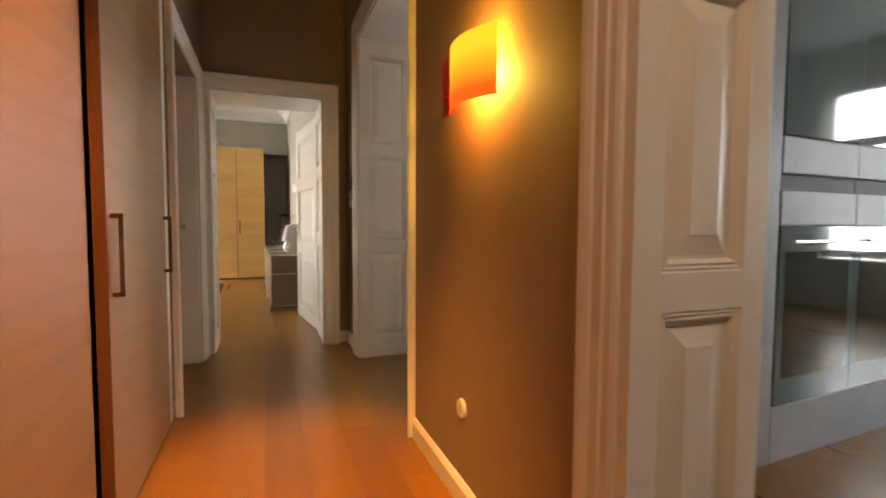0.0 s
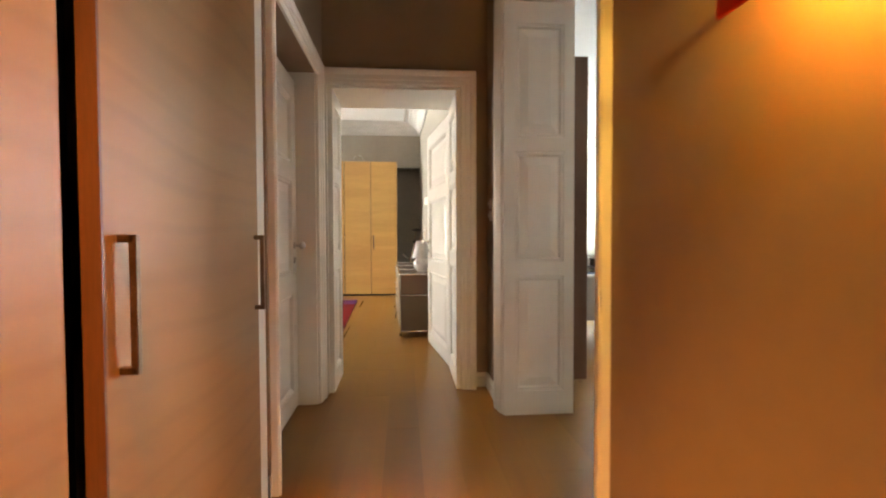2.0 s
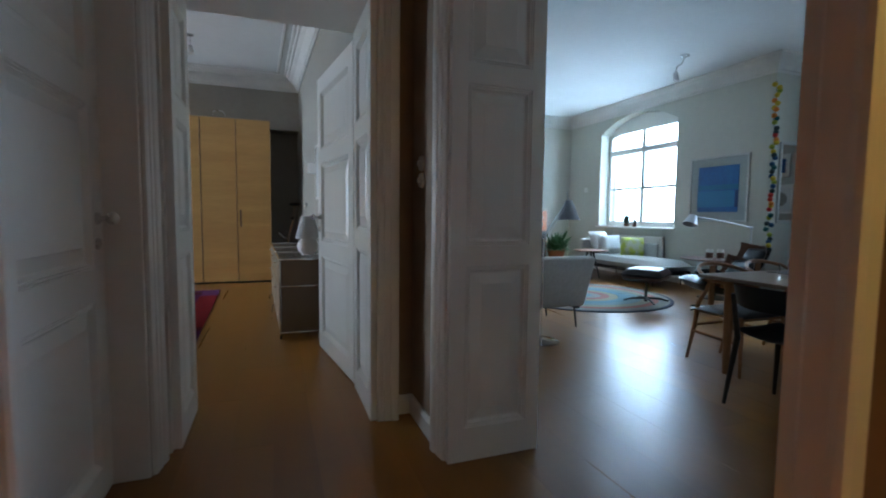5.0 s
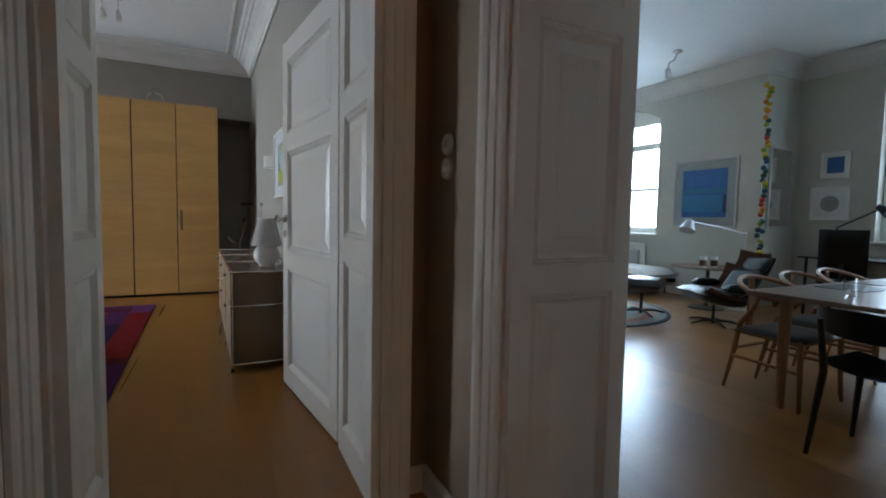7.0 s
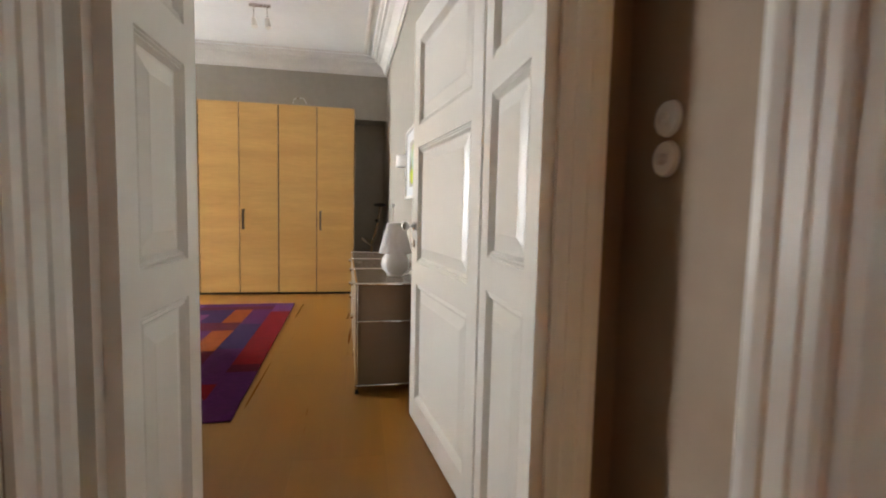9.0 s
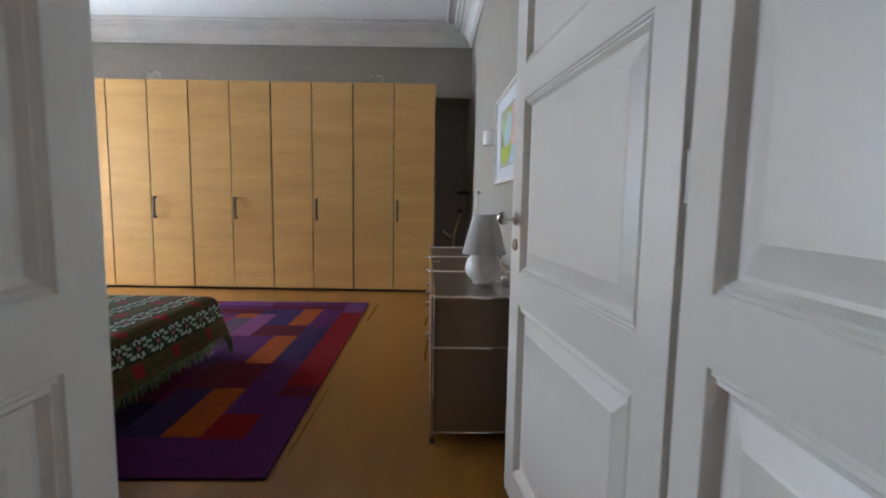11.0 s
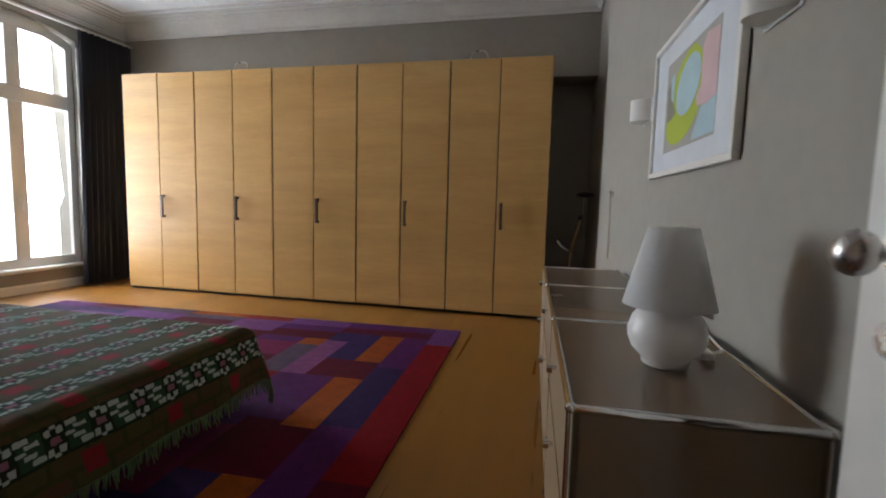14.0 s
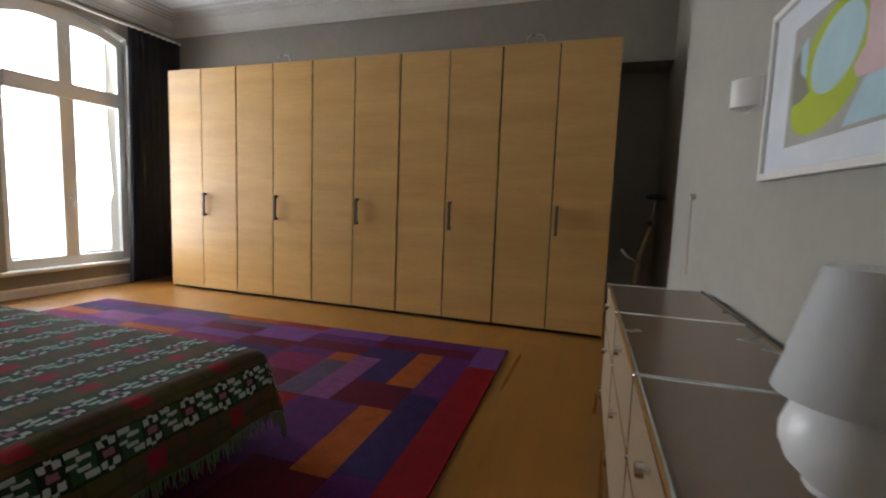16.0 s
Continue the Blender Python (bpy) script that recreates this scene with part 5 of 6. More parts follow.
for k, (x, y, z, s, rz, mat, lab) in enumerate(((6.85, 9.98, 0.66, 0.50, 12, LINEN, "large pale cushion"), (6.98, 9.80, 0.62, 0.42, -8, material("white_cushion_cloth", (0.66, 0.68, 0.68), 0.95, bump=0.3), "white cushion"),
                                            (7.16, 9.42, 0.60, 0.42, -38, material("lime_leaf_cushion", (0.50, 0.54, 0.06), 0.95, second=(0.60, 0.60, 0.42), scale=9, amount=0.15, bump=0.3), "lime green patterned cushion"))):
    c = thing("cushion", lab + " leaning on the daybed", "cushion", "cushions on the daybed")
    part("cover", cushion(bmesh.new(), x, y, z, s, s * 0.9, 0.17, 68, 0, rz), mat, c, "", True)

rad = thing("radiator", "white ribbed radiator under the window", "radiator")
part("body", boxed(7.40, 7.46, 8.95, 10.3, 0.15, 0.80, 0.01), WHITE, rad)
for k in range(26):
    part("rib", boxed(7.385, 7.402, 8.97 + 0.051 * k, 9.005 + 0.051 * k, 0.17, 0.79, 0.006, 1), WHITE, rad)

CACT = material("dark_cactus_green", (0.015, 0.03, 0.02), 0.7)
for y, h, r0 in ((10.05, 0.20, 0.06), (9.82, 0.11, 0.045)):
    v = thing("cactus_pot", "small dark cactus in a pot on the window board", "plant", "pots on the window board", at=(7.56, y, 0.97))
    part("pot", lathe(bmesh.new(), [(r0 * 0.8, 0), (r0, 0.06), (r0 * 0.9, 0.06), (0, 0.055)], n=20), BROWN_EDGE, v, "brown pot", True)
    part("cactus", ball(bmesh.new(), (0, 0, 0.05 + h / 2), h / 2, 14, (0.62, 0.62, 1)), CACT, v, "", True)

# potted plant with long leaves
plant = thing("potted_plant", "leafy green plant in a terracotta pot on a low table", "plant", at=(6.62, 11.15, 0))
part("stand", boxed(-0.3, 0.3, -0.22, 0.22, 0.0, 0.16, 0.008), TEAK, plant, "low wooden stand")
part("pot", lathe(bmesh.new(), [(0.13, 0.16), (0.19, 0.40), (0.20, 0.42), (0.17, 0.42), (0.16, 0.38), (0, 0.38)], n=28), material("terracotta", (0.42, 0.15, 0.07), 0.8), plant, "terracotta pot", True)
bm = bmesh.new()
pr = random.Random(3)
for k in range(190):
    a, up = pr.uniform(0, 2 * math.pi), pr.uniform(0.15, 1.0)
    ln = pr.uniform(0.28, 0.60)
    p0 = Vector((0.05 * math.cos(a), 0.05 * math.sin(a), 0.38))
    d = Vector((math.cos(a) * (1.05 - up * 0.7), math.sin(a) * (1.05 - up * 0.7), up))
    side = Vector((-math.sin(a), math.cos(a), 0)) * pr.uniform(0.018, 0.034)
    mid, tip = p0 + d * ln * 0.6 + Vector((0, 0, 0.02)), p0 + d * ln + Vector((0, 0, -0.05))
    vs = [bm.verts.new(c) for c in (p0, mid + side, tip, mid - side)]
    bm.faces.new(vs)
tagged(part("leaves", bm, material("plant_leaf", (0.05, 0.11, 0.035), 0.5, second=(0.03, 0.07, 0.02), scale=9), plant, "long green leaves"), kind="stuff")

speaker = thing("loudspeaker", "tall orange-brown wooden loudspeaker", "loudspeaker")
part("cabinet", boxed(5.98, 6.26, 11.0, 11.4, 0.05, 1.28, 0.006), material("cherry_veneer", (0.36, 0.13, 0.045), 0.4, second=(0.28, 0.09, 0.03), scale=3, stretch=(6, 6, 0.6)), speaker)
part("grille", boxed(6.0, 6.24, 10.985, 11.0, 0.1, 0.85, 0.004, 1), EBON, speaker, "black cloth grille")
part("plinth", boxed(6.0, 6.24, 11.02, 11.38, 0, 0.05), EBON, speaker)
for z in (1.0, 1.14):
    part("driver", cyl(bmesh.new(), (6.12, 11.0, z), (6.12, 10.985, z), 0.05, 0.045, 24), STEEL, speaker, "round driver", True)
media = thing("media_shelf", "low glass and black media shelf", "shelf")
for z in (0.22, 0.48, 0.74):
    part("shelf", boxed(4.2, 5.85, 11.45, 11.88, z, z + 0.02, 0.003, 1), EBON if z < 0.7 else CHROME, media)
for x in (4.24, 5.02, 5.81):
    part("post", cyl(bmesh.new(), (x, 11.5, 0), (x, 11.5, 0.76), 0.014, n=12), CHROME, media, "", True)
    part("post", cyl(bmesh.new(), (x, 11.84, 0), (x, 11.84, 0.76), 0.014, n=12), CHROME, media, "", True)
for x, z in ((4.35, 0.24), (5.15, 0.24), (4.40, 0.50), (5.12, 0.50)):
    d = thing("hifi_unit", "flat black hi-fi unit on the media shelf", "hi-fi", "hi-fi units")
    part("case", boxed(x, x + 0.5, 11.48, 11.8, z, z + 0.17, 0.006), EBON, d)
    part("dial", cyl(bmesh.new(), (x + 0.4, 11.48, z + 0.085), (x + 0.4, 11.465, z + 0.085), 0.025, n=18), STEEL, d, "", True)
tray = thing("bowl", "small brass bowl on the media shelf", "bowl", at=(5.45, 11.65, 0.76))
part("bowl", lathe(bmesh.new(), [(0.04, 0), (0.10, 0.09), (0.11, 0.14), (0.10, 0.14), (0.035, 0.012), (0, 0.012)], n=24), material("brass", (0.55, 0.42, 0.10), 0.35, 1.0), tray, "", True)
for x, z, c, lab in ((5.92, 2.12, (0.85, 0.62, 0.05), "yellow"), (5.92, 1.52, (0.65, 0.05, 0.10), "red")):
    s = thing("poster", "small unframed %s poster on the pale wall" % lab, "poster", "posters")
    part("sheet", boxed(x - 0.16, x + 0.16, 11.944, 11.949, z, z + 0.34), material("poster_ink_" + lab, c, 0.6, fine=0.1), s)

th = thing("wall_thermostat", "small white thermostat on the pale wall", "thermostat")
part("case", boxed(7.472, 7.499, 11.25, 11.35, 1.72, 1.82, 0.008), WHITE, th)
part("dial", cyl(bmesh.new(), (7.472, 11.30, 1.77), (7.462, 11.30, 1.77), 0.025, n=20), CORNICE, th, "", True)

# side table with two beakers, reading lamp
st = thing("side_table", "small round wooden side table on splayed legs", "side table", at=(6.30, 9.55, 0))
part("tabletop", lathe(bmesh.new(), [(0.30, 0.52), (0.32, 0.53), (0.32, 0.54), (0, 0.54)], n=40), WALNUT, st, "", True)
for k in range(3):
    a = 2.1 * k
    part("leg", tube(bmesh.new(), [(0.05 * math.cos(a), 0.05 * math.sin(a), 0.52), (0.22 * math.cos(a), 0.22 * math.sin(a), 0.0)], [0.016, 0.011]), EBON, st, "", True)
st2 = thing("side_table", "round dark wooden side table behind the lounge chair", "side table", at=(6.72, 7.28, 0))
part("tabletop", lathe(bmesh.new(), [(0.42, 0.555), (0.46, 0.565), (0.46, 0.575), (0, 0.575)], n=44), WALNUT, st2, "", True)
part("stem", cyl(bmesh.new(), (0, 0, 0), (0, 0, 0.56), 0.025, n=16), EBON, st2, "", True)
part("foot", lathe(bmesh.new(), [(0.22, 0), (0.22, 0.012), (0.03, 0.03), (0, 0.03)], n=32), EBON, st2, "", True)
for x, y in ((6.52, 7.22), (6.66, 7.16)):
    c = thing("beaker", "small white and brown beaker on the side table", "beaker", "beakers", at=(x, y, 0.575))
    part("cup", lathe(bmesh.new(), [(0.042, 0), (0.045, 0.075), (0.045, 0.145), (0.04, 0.145), (0.038, 0.01), (0, 0.01)], n=22), PORC, c, "", True)
    part("band", lathe(bmesh.new(), [(0.0445, 0.02), (0.0465, 0.02), (0.0475, 0.10), (0.0455, 0.10)], n=22), BROWN_EDGE, c, "brown band", True)
rl = thing("reading_lamp", "aluminium reading lamp with a long jointed arm", "floor lamp", at=(7.02, 6.98, 0))
part("base", lathe(bmesh.new(), [(0.15, 0), (0.15, 0.012), (0.02, 0.025)], n=32), LAMPMET, rl, "", True)
part("pole", tube(bmesh.new(), [(0, 0, 0.02), (-0.02, 0, 1.03)], 0.010), LAMPMET, rl, "", True)
part("arm", tube(bmesh.new(), [(-0.02, 0, 1.03), (-0.5, 0.05, 1.12), (-0.98, 0.10, 1.18)], 0.009), LAMPMET, rl, "", True)
part("joint", ball(bmesh.new(), (-0.02, 0, 1.03), 0.022), LAMPMET, rl, "", True)
part("shade", cyl(bmesh.new(), (-1.0, 0.10, 1.19), (-1.06, 0.09, 1.07), 0.05, 0.095, 24), LAMPMET, rl, "aluminium shade", True)

# pictures and mirror
SILVER = material("silver_frame_paint", (0.55, 0.55, 0.52), 0.4, 0.3)


def picture(name, label, m, w, h, rim, mount, img, mats):
    p = thing(name, label, "picture")
    p.matrix_basis = m
    bm = bmesh.new()
    for a, b, c, d in ((-w / 2, w / 2, 0, rim), (-w / 2, w / 2, h - rim, h), (-w / 2, -w / 2 + rim, rim, h - rim), (w / 2 - rim, w / 2, rim, h - rim)):
        box(bm, a, b, -0.03, -0.002, c, d, 0.003, 1)
    part("frame", bm, mats[0], p)
    part("mount", boxed(-w / 2 + rim, w / 2 - rim, -0.015, -0.003, rim, h - rim), mats[1], p)
    k = rim + mount
    part("print", boxed(-w / 2 + k, w / 2 - k, -0.0175, -0.0152, k, h - k), mats[2], p)
    return p, k


EASTW = Matrix.Rotation(radians(-90), 4, "Z")
SEA = material("print_deep_blue", (0.03, 0.12, 0.33), 0.5, second=(0.02, 0.08, 0.26), scale=3)
p, k = picture("framed_picture", "large blue seascape print in a pale silver frame", Matrix.Translation((7.5, 7.935, 1.10)) @ EASTW, 1.05, 1.06, 0.03, 0.13, None, (SILVER, material("grey_mount", (0.36, 0.38, 0.37), 0.6), SEA))
part("print_band", boxed(-0.37, 0.30, -0.0185, -0.0175, 0.24, 0.50), material("print_light_blue", (0.05, 0.19, 0.38), 0.5), p)
part("print_band", boxed(-0.37, 0.365, -0.0185, -0.0175, 0.52, 0.60), material("print_sea_green", (0.03, 0.14, 0.26), 0.5), p)
part("print_band", boxed(0.31, 0.365, -0.0185, -0.0175, 0.24, 0.50), material("print_navy", (0.01, 0.03, 0.12), 0.5), p)
picture("small_picture", "small blue print in a white frame", Matrix.Translation((8.35, 6.62, 1.82)) @ EASTW, 0.34, 0.36, 0.02, 0.05, None, (WHITE, WHITE, SEA))
p, k = picture("small_picture", "white framed drawing of a grey circle", Matrix.Translation((8.35, 6.66, 1.24)) @ EASTW, 0.46, 0.46, 0.02, 0.04, None, (WHITE, WHITE, PORC))
part("print_circle", cyl(bmesh.new(), (0, -0.0175, 0.23), (0, -0.0185, 0.23), 0.11, n=32), GREYP, p)
mir = thing("wall_mirror", "tall wall mirror in a slim pale frame", "mirror")
bm = bmesh.new()
for a, b, c, d in ((7.64, 8.20, 1.10, 1.14), (7.64, 8.20, 2.24, 2.28), (7.64, 7.68, 1.14, 2.24), (8.16, 8.20, 1.14, 2.24)):
    box(bm, a, b, 7.07, 7.098, c, d, 0.004, 1)
part("frame", bm, SILVER, mir)
part("mirror_glass", boxed(7.68, 8.16, 7.085, 7.096, 1.14, 2.24), MIRROR, mir)

# garland of cord balls hanging at the wall corner
gar = thing("ball_garland", "hanging garland of yellow, green, blue and red balls", "garland")
part("cord", tube(bmesh.new(), [(7.475, 7.075, 3.12), (7.46, 7.06, 2.2), (7.475, 7.07, 1.3), (7.45, 7.05, 0.62)], 0.003), EBON, gar, "", True)
GCOL = [material("cord_ball", c, 0.8, bump=0.4, bump_scale=200) for c in ((0.55, 0.40, 0.02), (0.30, 0.34, 0.03), (0.02, 0.07, 0.16), (0.02, 0.10, 0.10), (0.60, 0.20, 0.02), (0.45, 0.03, 0.02), (0.03, 0.05, 0.05))]
gr = random.Random(8)
seq = [0, 0, 1, 0, 4, 0, 0, 4, 4, 3, 1, 6, 6, 5, 4, 0, 1, 0, 6, 2, 2, 3, 6, 2, 0, 1, 2, 6, 5, 5, 4, 0, 5, 3, 1, 6, 2, 3, 1, 6, 2, 0, 6, 2]
BALLM = {}
for k, c in enumerate(seq):
    z = 3.08 - 2.42 * k / (len(seq) - 1)
    if c not in BALLM:
        o = part("ball", ball(bmesh.new(), (0, 0, 0), 0.036, 12), GCOL[c], gar, "", True)
        BALLM[c] = o.data
    else:
        o = new("ball", BALLM[c])
        o.parent = gar
    o.location = (7.465 + gr.uniform(-0.045, 0.012), 7.065 + gr.uniform(-0.05, 0.01), z + gr.uniform(-0.02, 0.02))

spot2 = thing("ceiling_spotlight", "bent steel ceiling spotlight", "ceiling light", at=(6.3, 7.6, LIVING_Z))
part("plate", cyl(bmesh.new(), (0, 0, 0), (0, 0, -0.02), 0.06, n=24), STEEL, spot2, "", True)
part("arm", tube(bmesh.new(), [(0, 0, -0.02), (-0.03, 0.02, -0.12), (-0.09, 0.05, -0.16), (-0.10, 0.06, -0.25)], 0.010), STEEL, spot2, "", True)
part("spot_head", cyl(bmesh.new(), (-0.10, 0.06, -0.24), (-0.09, 0.05, -0.36), 0.03, 0.04, 20), STEEL, spot2, "", True)

# desk corner
desk = thing("desk", "black desk by the window", "desk")
part("desktop", boxed(7.55, 8.3, 4.6, 6.62, 0.735, 0.76, 0.004), EBON, desk)
for x in (7.6, 8.24):
    for y in (4.66, 6.54):
        part("leg", cyl(bmesh.new(), (x, y, 0), (x, y, 0.735), 0.018, n=12), EBON, desk, "", True)
dc = thing("office_chair", "black upholstered office chair", "chair", at=(7.62, 6.15, 0), rz=-70)
star_base(dc, 0.30, 0.0, 5, EBON, 0.45)
part("seat", cushion(bmesh.new(), 0, 0, 0.47, 0.5, 0.48, 0.10, puff=0.3), LEATHER, dc, "", True)
part("backrest", cushion(bmesh.new(), 0, -0.25, 0.82, 0.46, 0.6, 0.10, 96, puff=0.3), LEATHER, dc, "", True)
part("back_bar", tube(bmesh.new(), [(0, -0.05, 0.43), (0, -0.3, 0.5), (0, -0.30, 0.7)], 0.016), EBON, dc, "", True)
dl = thing("desk_lamp", "black jointed desk lamp", "desk lamp", at=(8.1, 6.45, 0.76))
part("base", lathe(bmesh.new(), [(0.09, 0), (0.09, 0.015), (0.02, 0.02)], n=24), EBON, dl, "", True)
part("arm", tube(bmesh.new(), [(0, 0, 0.015), (0, 0, 0.38), (-0.05, -0.45, 0.62)], 0.011), EBON, dl, "", True)
part("shade", cyl(bmesh.new(), (-0.05, -0.43, 0.65), (-0.08, -0.55, 0.57), 0.035, 0.07, 20), EBON, dl, "", True)

# dining table and chairs
TX0, TX1, TY0, TY1, TZ = 3.76, 5.95, 4.06, 5.02, 0.735
dt = thing("dining_table", "long smoked-oak dining table with tapered legs", "dining table")
part("tabletop", boxed(TX0, TX1, TY0, TY1, TZ - 0.028, TZ, 0.006), SMOKED, dt)
bm = bmesh.new()
box(bm, TX0 + 0.12, TX1 - 0.12, TY0 + 0.1, TY0 + 0.125, TZ - 0.10, TZ - 0.028)
box(bm, TX0 + 0.12, TX1 - 0.12, TY1 - 0.125, TY1 - 0.1, TZ - 0.10, TZ - 0.028)
part("apron", bm, TEAK, dt)
for x in (TX0 + 0.12, TX1 - 0.12):
    for y in (TY0 + 0.12, TY1 - 0.18):
        part("leg", cyl(bmesh.new(), (x, y, TZ - 0.03), (x, y, 0), 0.038, 0.024, 16), TEAK, dt, "", True)


def wishbone_chair(at, rz, wood, seatmat, label, group):
    """A wooden chair whose top rail bends round to short arms; it looks along +y."""
    c = thing("dining_chair", label, "chair", group, at, rz)
    part("seat", cushion(bmesh.new(), 0, 0.02, 0.435, 0.50, 0.46, 0.045, puff=0.2), seatmat, c, "dark seat", True)
    bm = bmesh.new()
    for a, b in (((-0.24, 0.22), (0.24, 0.22)), ((-0.2, -0.2), (0.2, -0.2)), ((-0.24, 0.22), (-0.2, -0.2)), ((0.24, 0.22), (0.2, -0.2))):
        tube(bm, [(*a, 0.42), (*b, 0.42)], 0.014)
    part("seat_frame", bm, wood, c, "", True)
    for s in (-1, 1):
        part("leg", tube(bmesh.new(), [(s * 0.25, 0.24, 0.0), (s * 0.235, 0.225, 0.25), (s * 0.235, 0.22, 0.44)], [0.011, 0.017, 0.016]), wood, c, "", True)
        part("leg", tube(bmesh.new(), [(s * 0.19, -0.27, 0.0), (s * 0.19, -0.21, 0.28), (s * 0.22, -0.16, 0.48), (s * 0.27, -0.05, 0.60), (s * 0.275, -0.02, 0.68)], [0.011, 0.017, 0.017, 0.014, 0.012]), wood, c, "bent rear leg", True)
        part("stretcher", tube(bmesh.new(), [(s * 0.24, 0.22, 0.24), (s * 0.195, -0.22, 0.24)], 0.012), wood, c, "", True)
    part("stretcher", tube(bmesh.new(), [(-0.19, -0.22, 0.29), (0.19, -0.22, 0.29)], 0.012), wood, c, "", True)
    rail = [(0.275 * math.cos(a), -0.01 + (-0.25 if math.sin(a) < 0 else -0.12) * abs(math.sin(a)) ** 0.9 if True else 0, 0.685 + 0.10 * abs(math.sin(a))) for a in (radians(180 + 180 * i / 18) for i in range(19))]
    rail = [(0.275, 0.13, 0.68)] + rail[::-1] + [(-0.275, 0.13, 0.68)]
    part("top_rail", tube(bmesh.new(), rail, 0.015, 10), wood, c, "bent top rail", True)
    part("splat", boxed(-0.03, 0.03, -0.235, -0.222, 0.42, 0.77, 0.003, 1), wood, c, "")
    return c


ch = wishbone_chair((4.13, 4.97, 0), 180, TEAK, LEATHER, "teak dining chair with a bent rail and dark seat", "chairs round the table")
for x, y in ((4.75, 5.03), (5.38, 5.08)):
    copy_thing(ch, pose(x, y, 0, 0, 0, 180))


def shell_chair(at, rz):
    c = thing("dining_chair", "black wooden dining chair with a wide curved back", "chair", "chairs round the table", at, rz)
    part("seat", curved_shell(bmesh.new(), 0.50, 0.46, 0.035, 0.018, pose(0, 0.02, 0.43)), EBON, c, "black curved seat", True)
    bm = bmesh.new()
    cols, rows = 16, 6
    g = []
    for j in range(rows + 1):
        g.append([])
        for i in range(cols + 1):
            u = 2 * i / cols - 1
            hgt = 0.5 + (0.5 - j / rows) * -1
            zz = 0.62 + 0.145 * (j / rows) * (1 - 0.35 * u * u) + 0.03 * u * u
            g[j].append(bm.verts.new((0.27 * math.sin(u * 1.25) / math.sin(1.25), -0.25 + 0.16 * u * u - 0.04 * j / rows, zz)))
    fs = [bm.faces.new((a[i], a[i + 1], b[i + 1], b[i])) for a, b in zip(g, g[1:]) for i in range(cols)]
    bmesh.ops.solidify(bm, geom=fs, thickness=0.016)
    part("backrest", bm, EBON, c, "black curved backrest", True)
    for s in (-1, 1):
        part("leg", tube(bmesh.new(), [(s * 0.22, 0.22, 0.0), (s * 0.18, 0.17, 0.43)], [0.011, 0.018]), EBON, c, "", True)
        part("leg", tube(bmesh.new(), [(s * 0.22, -0.24, 0.0), (s * 0.19, -0.19, 0.43), (s * 0.20, -0.235, 0.70)], [0.011, 0.018, 0.013]), EBON, c, "", True)
    return c


sc0 = shell_chair((3.60, 4.22, 0), -90)
copy_thing(sc0, pose(4.45, 3.78, 0, 0, 0, 4))

YEL = material("yellow_glaze", (0.72, 0.60, 0.04), 0.3)
pend = thing("pendant_lamp", "yellow glass pendant lamp above the table", "pendant lamp", at=(4.52, 4.36, 1.48))
part("shade", lathe(bmesh.new(), [(0.05, 0.0), (0.12, 0.04), (0.15, 0.12), (0.13, 0.2), (0.06, 0.26), (0.02, 0.28), (0.0, 0.28)], n=32), YEL, pend, "", True)
part("cord", tube(bmesh.new(), [(0, 0, 0.28), (0, 0, LIVING_Z - 1.48)], 0.003), EBON, pend, "black cord", True)
jug = thing("jug", "yellow glazed jug on the dining table", "jug", at=(4.42, 4.42, TZ))
part("body", lathe(bmesh.new(), [(0.05, 0), (0.075, 0.06), (0.07, 0.13), (0.04, 0.18), (0.045, 0.22), (0.04, 0.22), (0.03, 0.17), (0, 0.03)], n=24), YEL, jug, "", True)
part("handle", tube(bmesh.new(), arc((0.055, 0, 0.13), 0.06, -70, 80, 8), 0.008), YEL, jug, "", True)
gl = thing("drinking_glass", "clear water glass on the dining table", "glass", at=(4.12, 4.62, TZ))
part("glass", lathe(bmesh.new(), [(0.03, 0), (0.034, 0.11), (0.031, 0.11), (0.028, 0.012), (0, 0.012)], n=20), GLASS, gl, "", True)
for x, y in ((4.6, 4.8), (5.15, 4.8)):
    pm = thing("place_mat", "dark grey place mat on the dining table", "place mat", "place mats", at=(x, y, TZ))
    part("mat", boxed(-0.2, 0.2, -0.14, 0.14, 0.0, 0.004, 0.001, 1), EBON, pm)


# ---- kitchen ----
unit = thing("tall_kitchen_unit", "tall white kitchen unit with built-in glass-fronted ovens", "kitchen unit", at=(2.85, 1.88, 0), rz=3.0)
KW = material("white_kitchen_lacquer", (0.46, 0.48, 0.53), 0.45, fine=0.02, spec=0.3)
KG = material("grey_blue_glass_front", (0.15, 0.20, 0.215), 0.06, second=(0.14, 0.19, 0.205), scale=2, fine=0.02, coat=1.0)
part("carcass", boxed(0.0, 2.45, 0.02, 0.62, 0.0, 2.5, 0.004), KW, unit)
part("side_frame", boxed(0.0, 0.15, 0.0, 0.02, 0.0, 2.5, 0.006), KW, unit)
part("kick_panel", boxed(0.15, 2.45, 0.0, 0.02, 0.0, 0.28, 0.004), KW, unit)
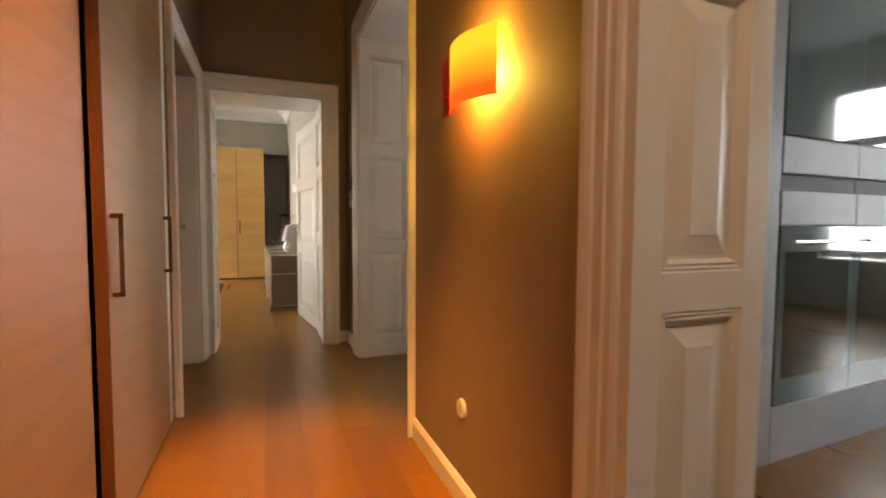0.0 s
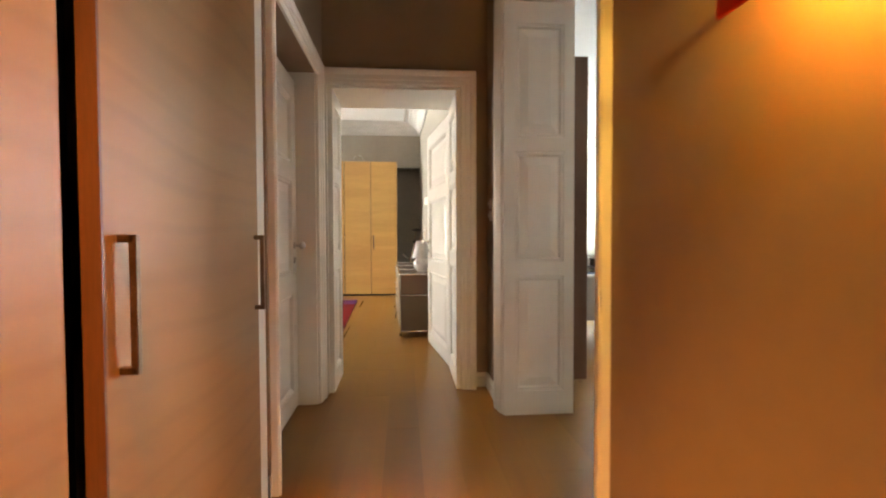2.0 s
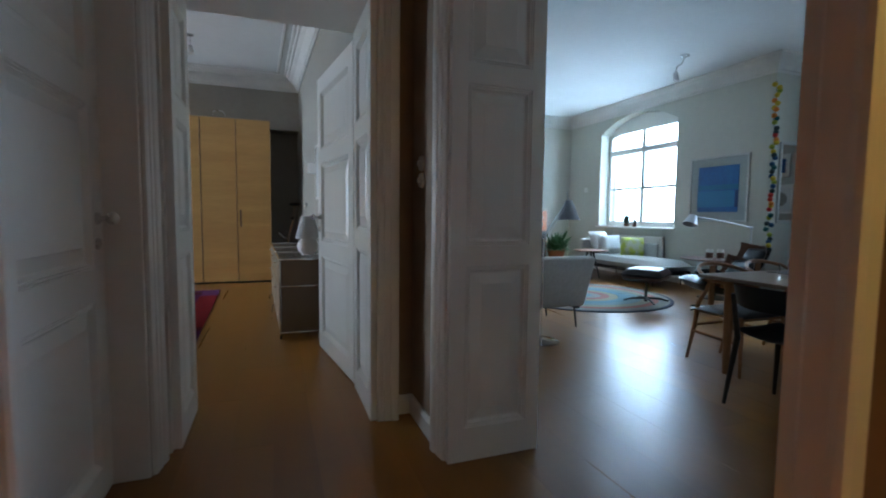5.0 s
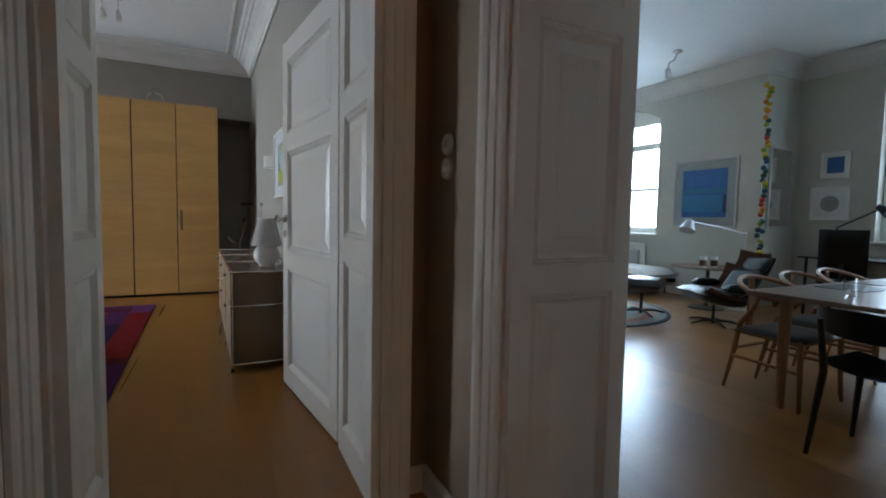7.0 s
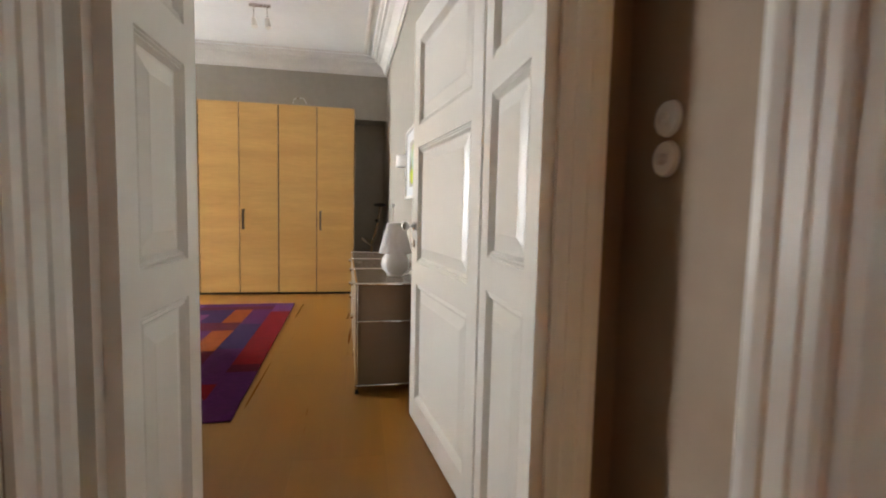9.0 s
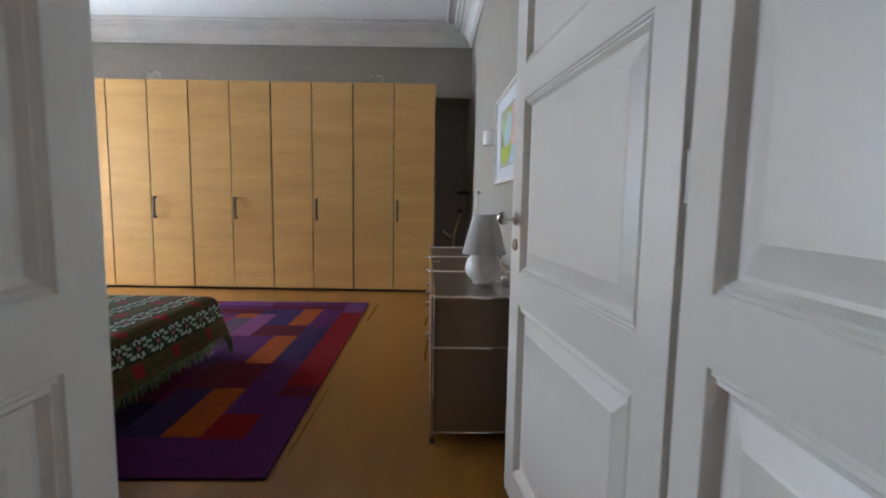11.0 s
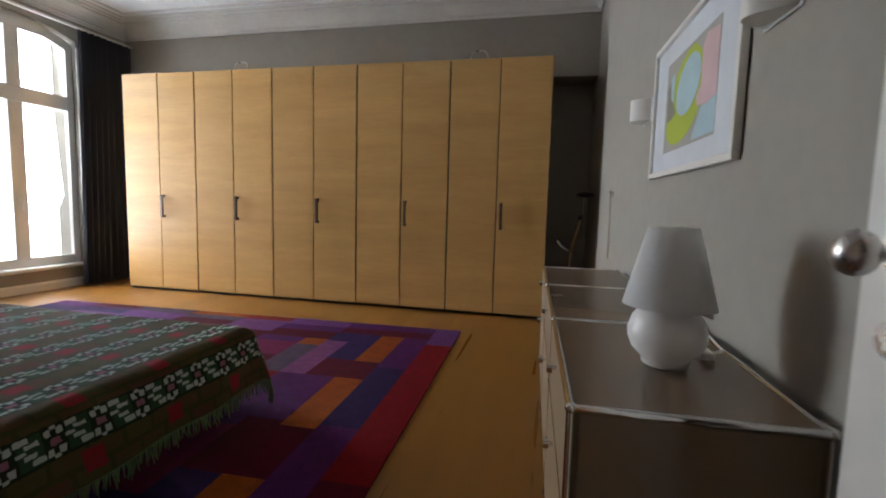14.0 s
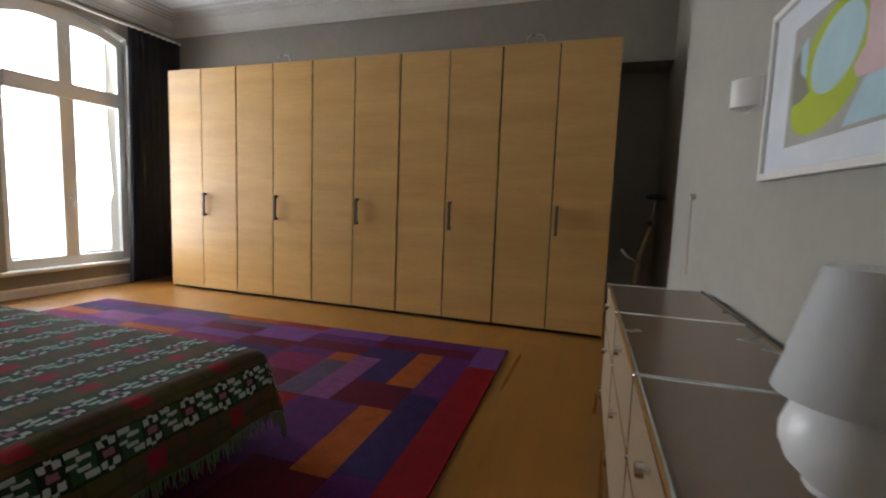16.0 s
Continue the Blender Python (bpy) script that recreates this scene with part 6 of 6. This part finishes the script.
for x0, x1 in ((0.155, 0.80), (0.806, 1.55), (1.556, 2.45)):
    d = part("oven", boxed(x0, x1, -0.004, 0.02, 0.284, 1.165, 0.003, 1), KG, unit, "grey-blue glass oven front")
    part("window", boxed(x0 + 0.05, x1 - 0.05, -0.0065, -0.0045, 0.42, 1.04), material("dark_oven_glass", (0.03, 0.04, 0.045), 0.05, coat=1.0), d, "dark oven window")
    bm = tube(bmesh.new(), [(x0 + 0.06, -0.035, 1.09), (x1 - 0.06, -0.035, 1.09)], 0.008)
    part("handle", bm, STEEL, d, "steel bar handle", True)
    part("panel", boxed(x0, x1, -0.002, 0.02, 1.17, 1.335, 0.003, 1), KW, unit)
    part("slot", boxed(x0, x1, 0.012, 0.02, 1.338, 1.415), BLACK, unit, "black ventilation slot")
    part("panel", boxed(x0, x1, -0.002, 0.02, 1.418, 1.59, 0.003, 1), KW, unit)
    part("upper_door", boxed(x0, x1, -0.004, 0.02, 1.595, 2.49, 0.003, 1), KG, unit, "grey-blue glass door")


# ---- floor boards ----
FLOOR = bpy.data.objects["floor"]
BOARDS = {}
br = random.Random(21)


def board(x0, x1, y0, y1):
    """One plank with softly broken edges, running along y."""
    w, ln = round(x1 - x0, 3), round(y1 - y0, 2)
    if (w, ln) not in BOARDS:
        bm = bmesh.new()
        e = 0.0010
        lo = [bm.verts.new((sx * w / 2, sy * ln / 2, -0.02)) for sx, sy in ((-1, -1), (1, -1), (1, 1), (-1, 1))]
        md = [bm.verts.new((v.co.x, v.co.y, -e * 0.5)) for v in lo]
        up = [bm.verts.new((sx * (w / 2 - e), sy * (ln / 2 - e), 0.0)) for sx, sy in ((-1, -1), (1, -1), (1, 1), (-1, 1))]
        for a, b in ((lo, md), (md, up)):
            for i in range(4):
                bm.faces.new((a[i], a[(i + 1) % 4], b[(i + 1) % 4], b[i]))
        bm.faces.new(up)
        me = bpy.data.meshes.new("plank")
        bm.to_mesh(me)
        bm.free()
        me.materials.append(OAK_FLOOR)
        BOARDS[(w, ln)] = me
    o = new("plank", BOARDS[(w, ln)])
    o.parent = FLOOR
    o.location = ((x0 + x1) / 2, (y0 + y1) / 2, 0)


def boards(x0, x1, y0, y1, w, lengths):
    n = max(1, round((x1 - x0) / w))
    w = (x1 - x0) / n
    for i in range(n):
        y = y0 - br.choice((0.0, 0.6, 1.2, 1.8))
        while y < y1 - 0.01:
            e = y + br.choice(lengths)
            if y1 - e < 0.4:
                e = y1
            a, b = max(y, y0), min(e, y1)
            if b - a > 0.05:
                board(x0 + i * w, x0 + (i + 1) * w, a, b)
            y = e


boards(-0.7, 1.5, -2.4, 5.46, 0.20, (2.4, 3.0, 3.6))
boards(BW, 1.36, 5.46, 11.8, 0.22, (2.4, 3.0, 3.6))
boards(1.5, 8.4, -2.4, 12.0, 0.30, (3.0, 3.6, 4.2))
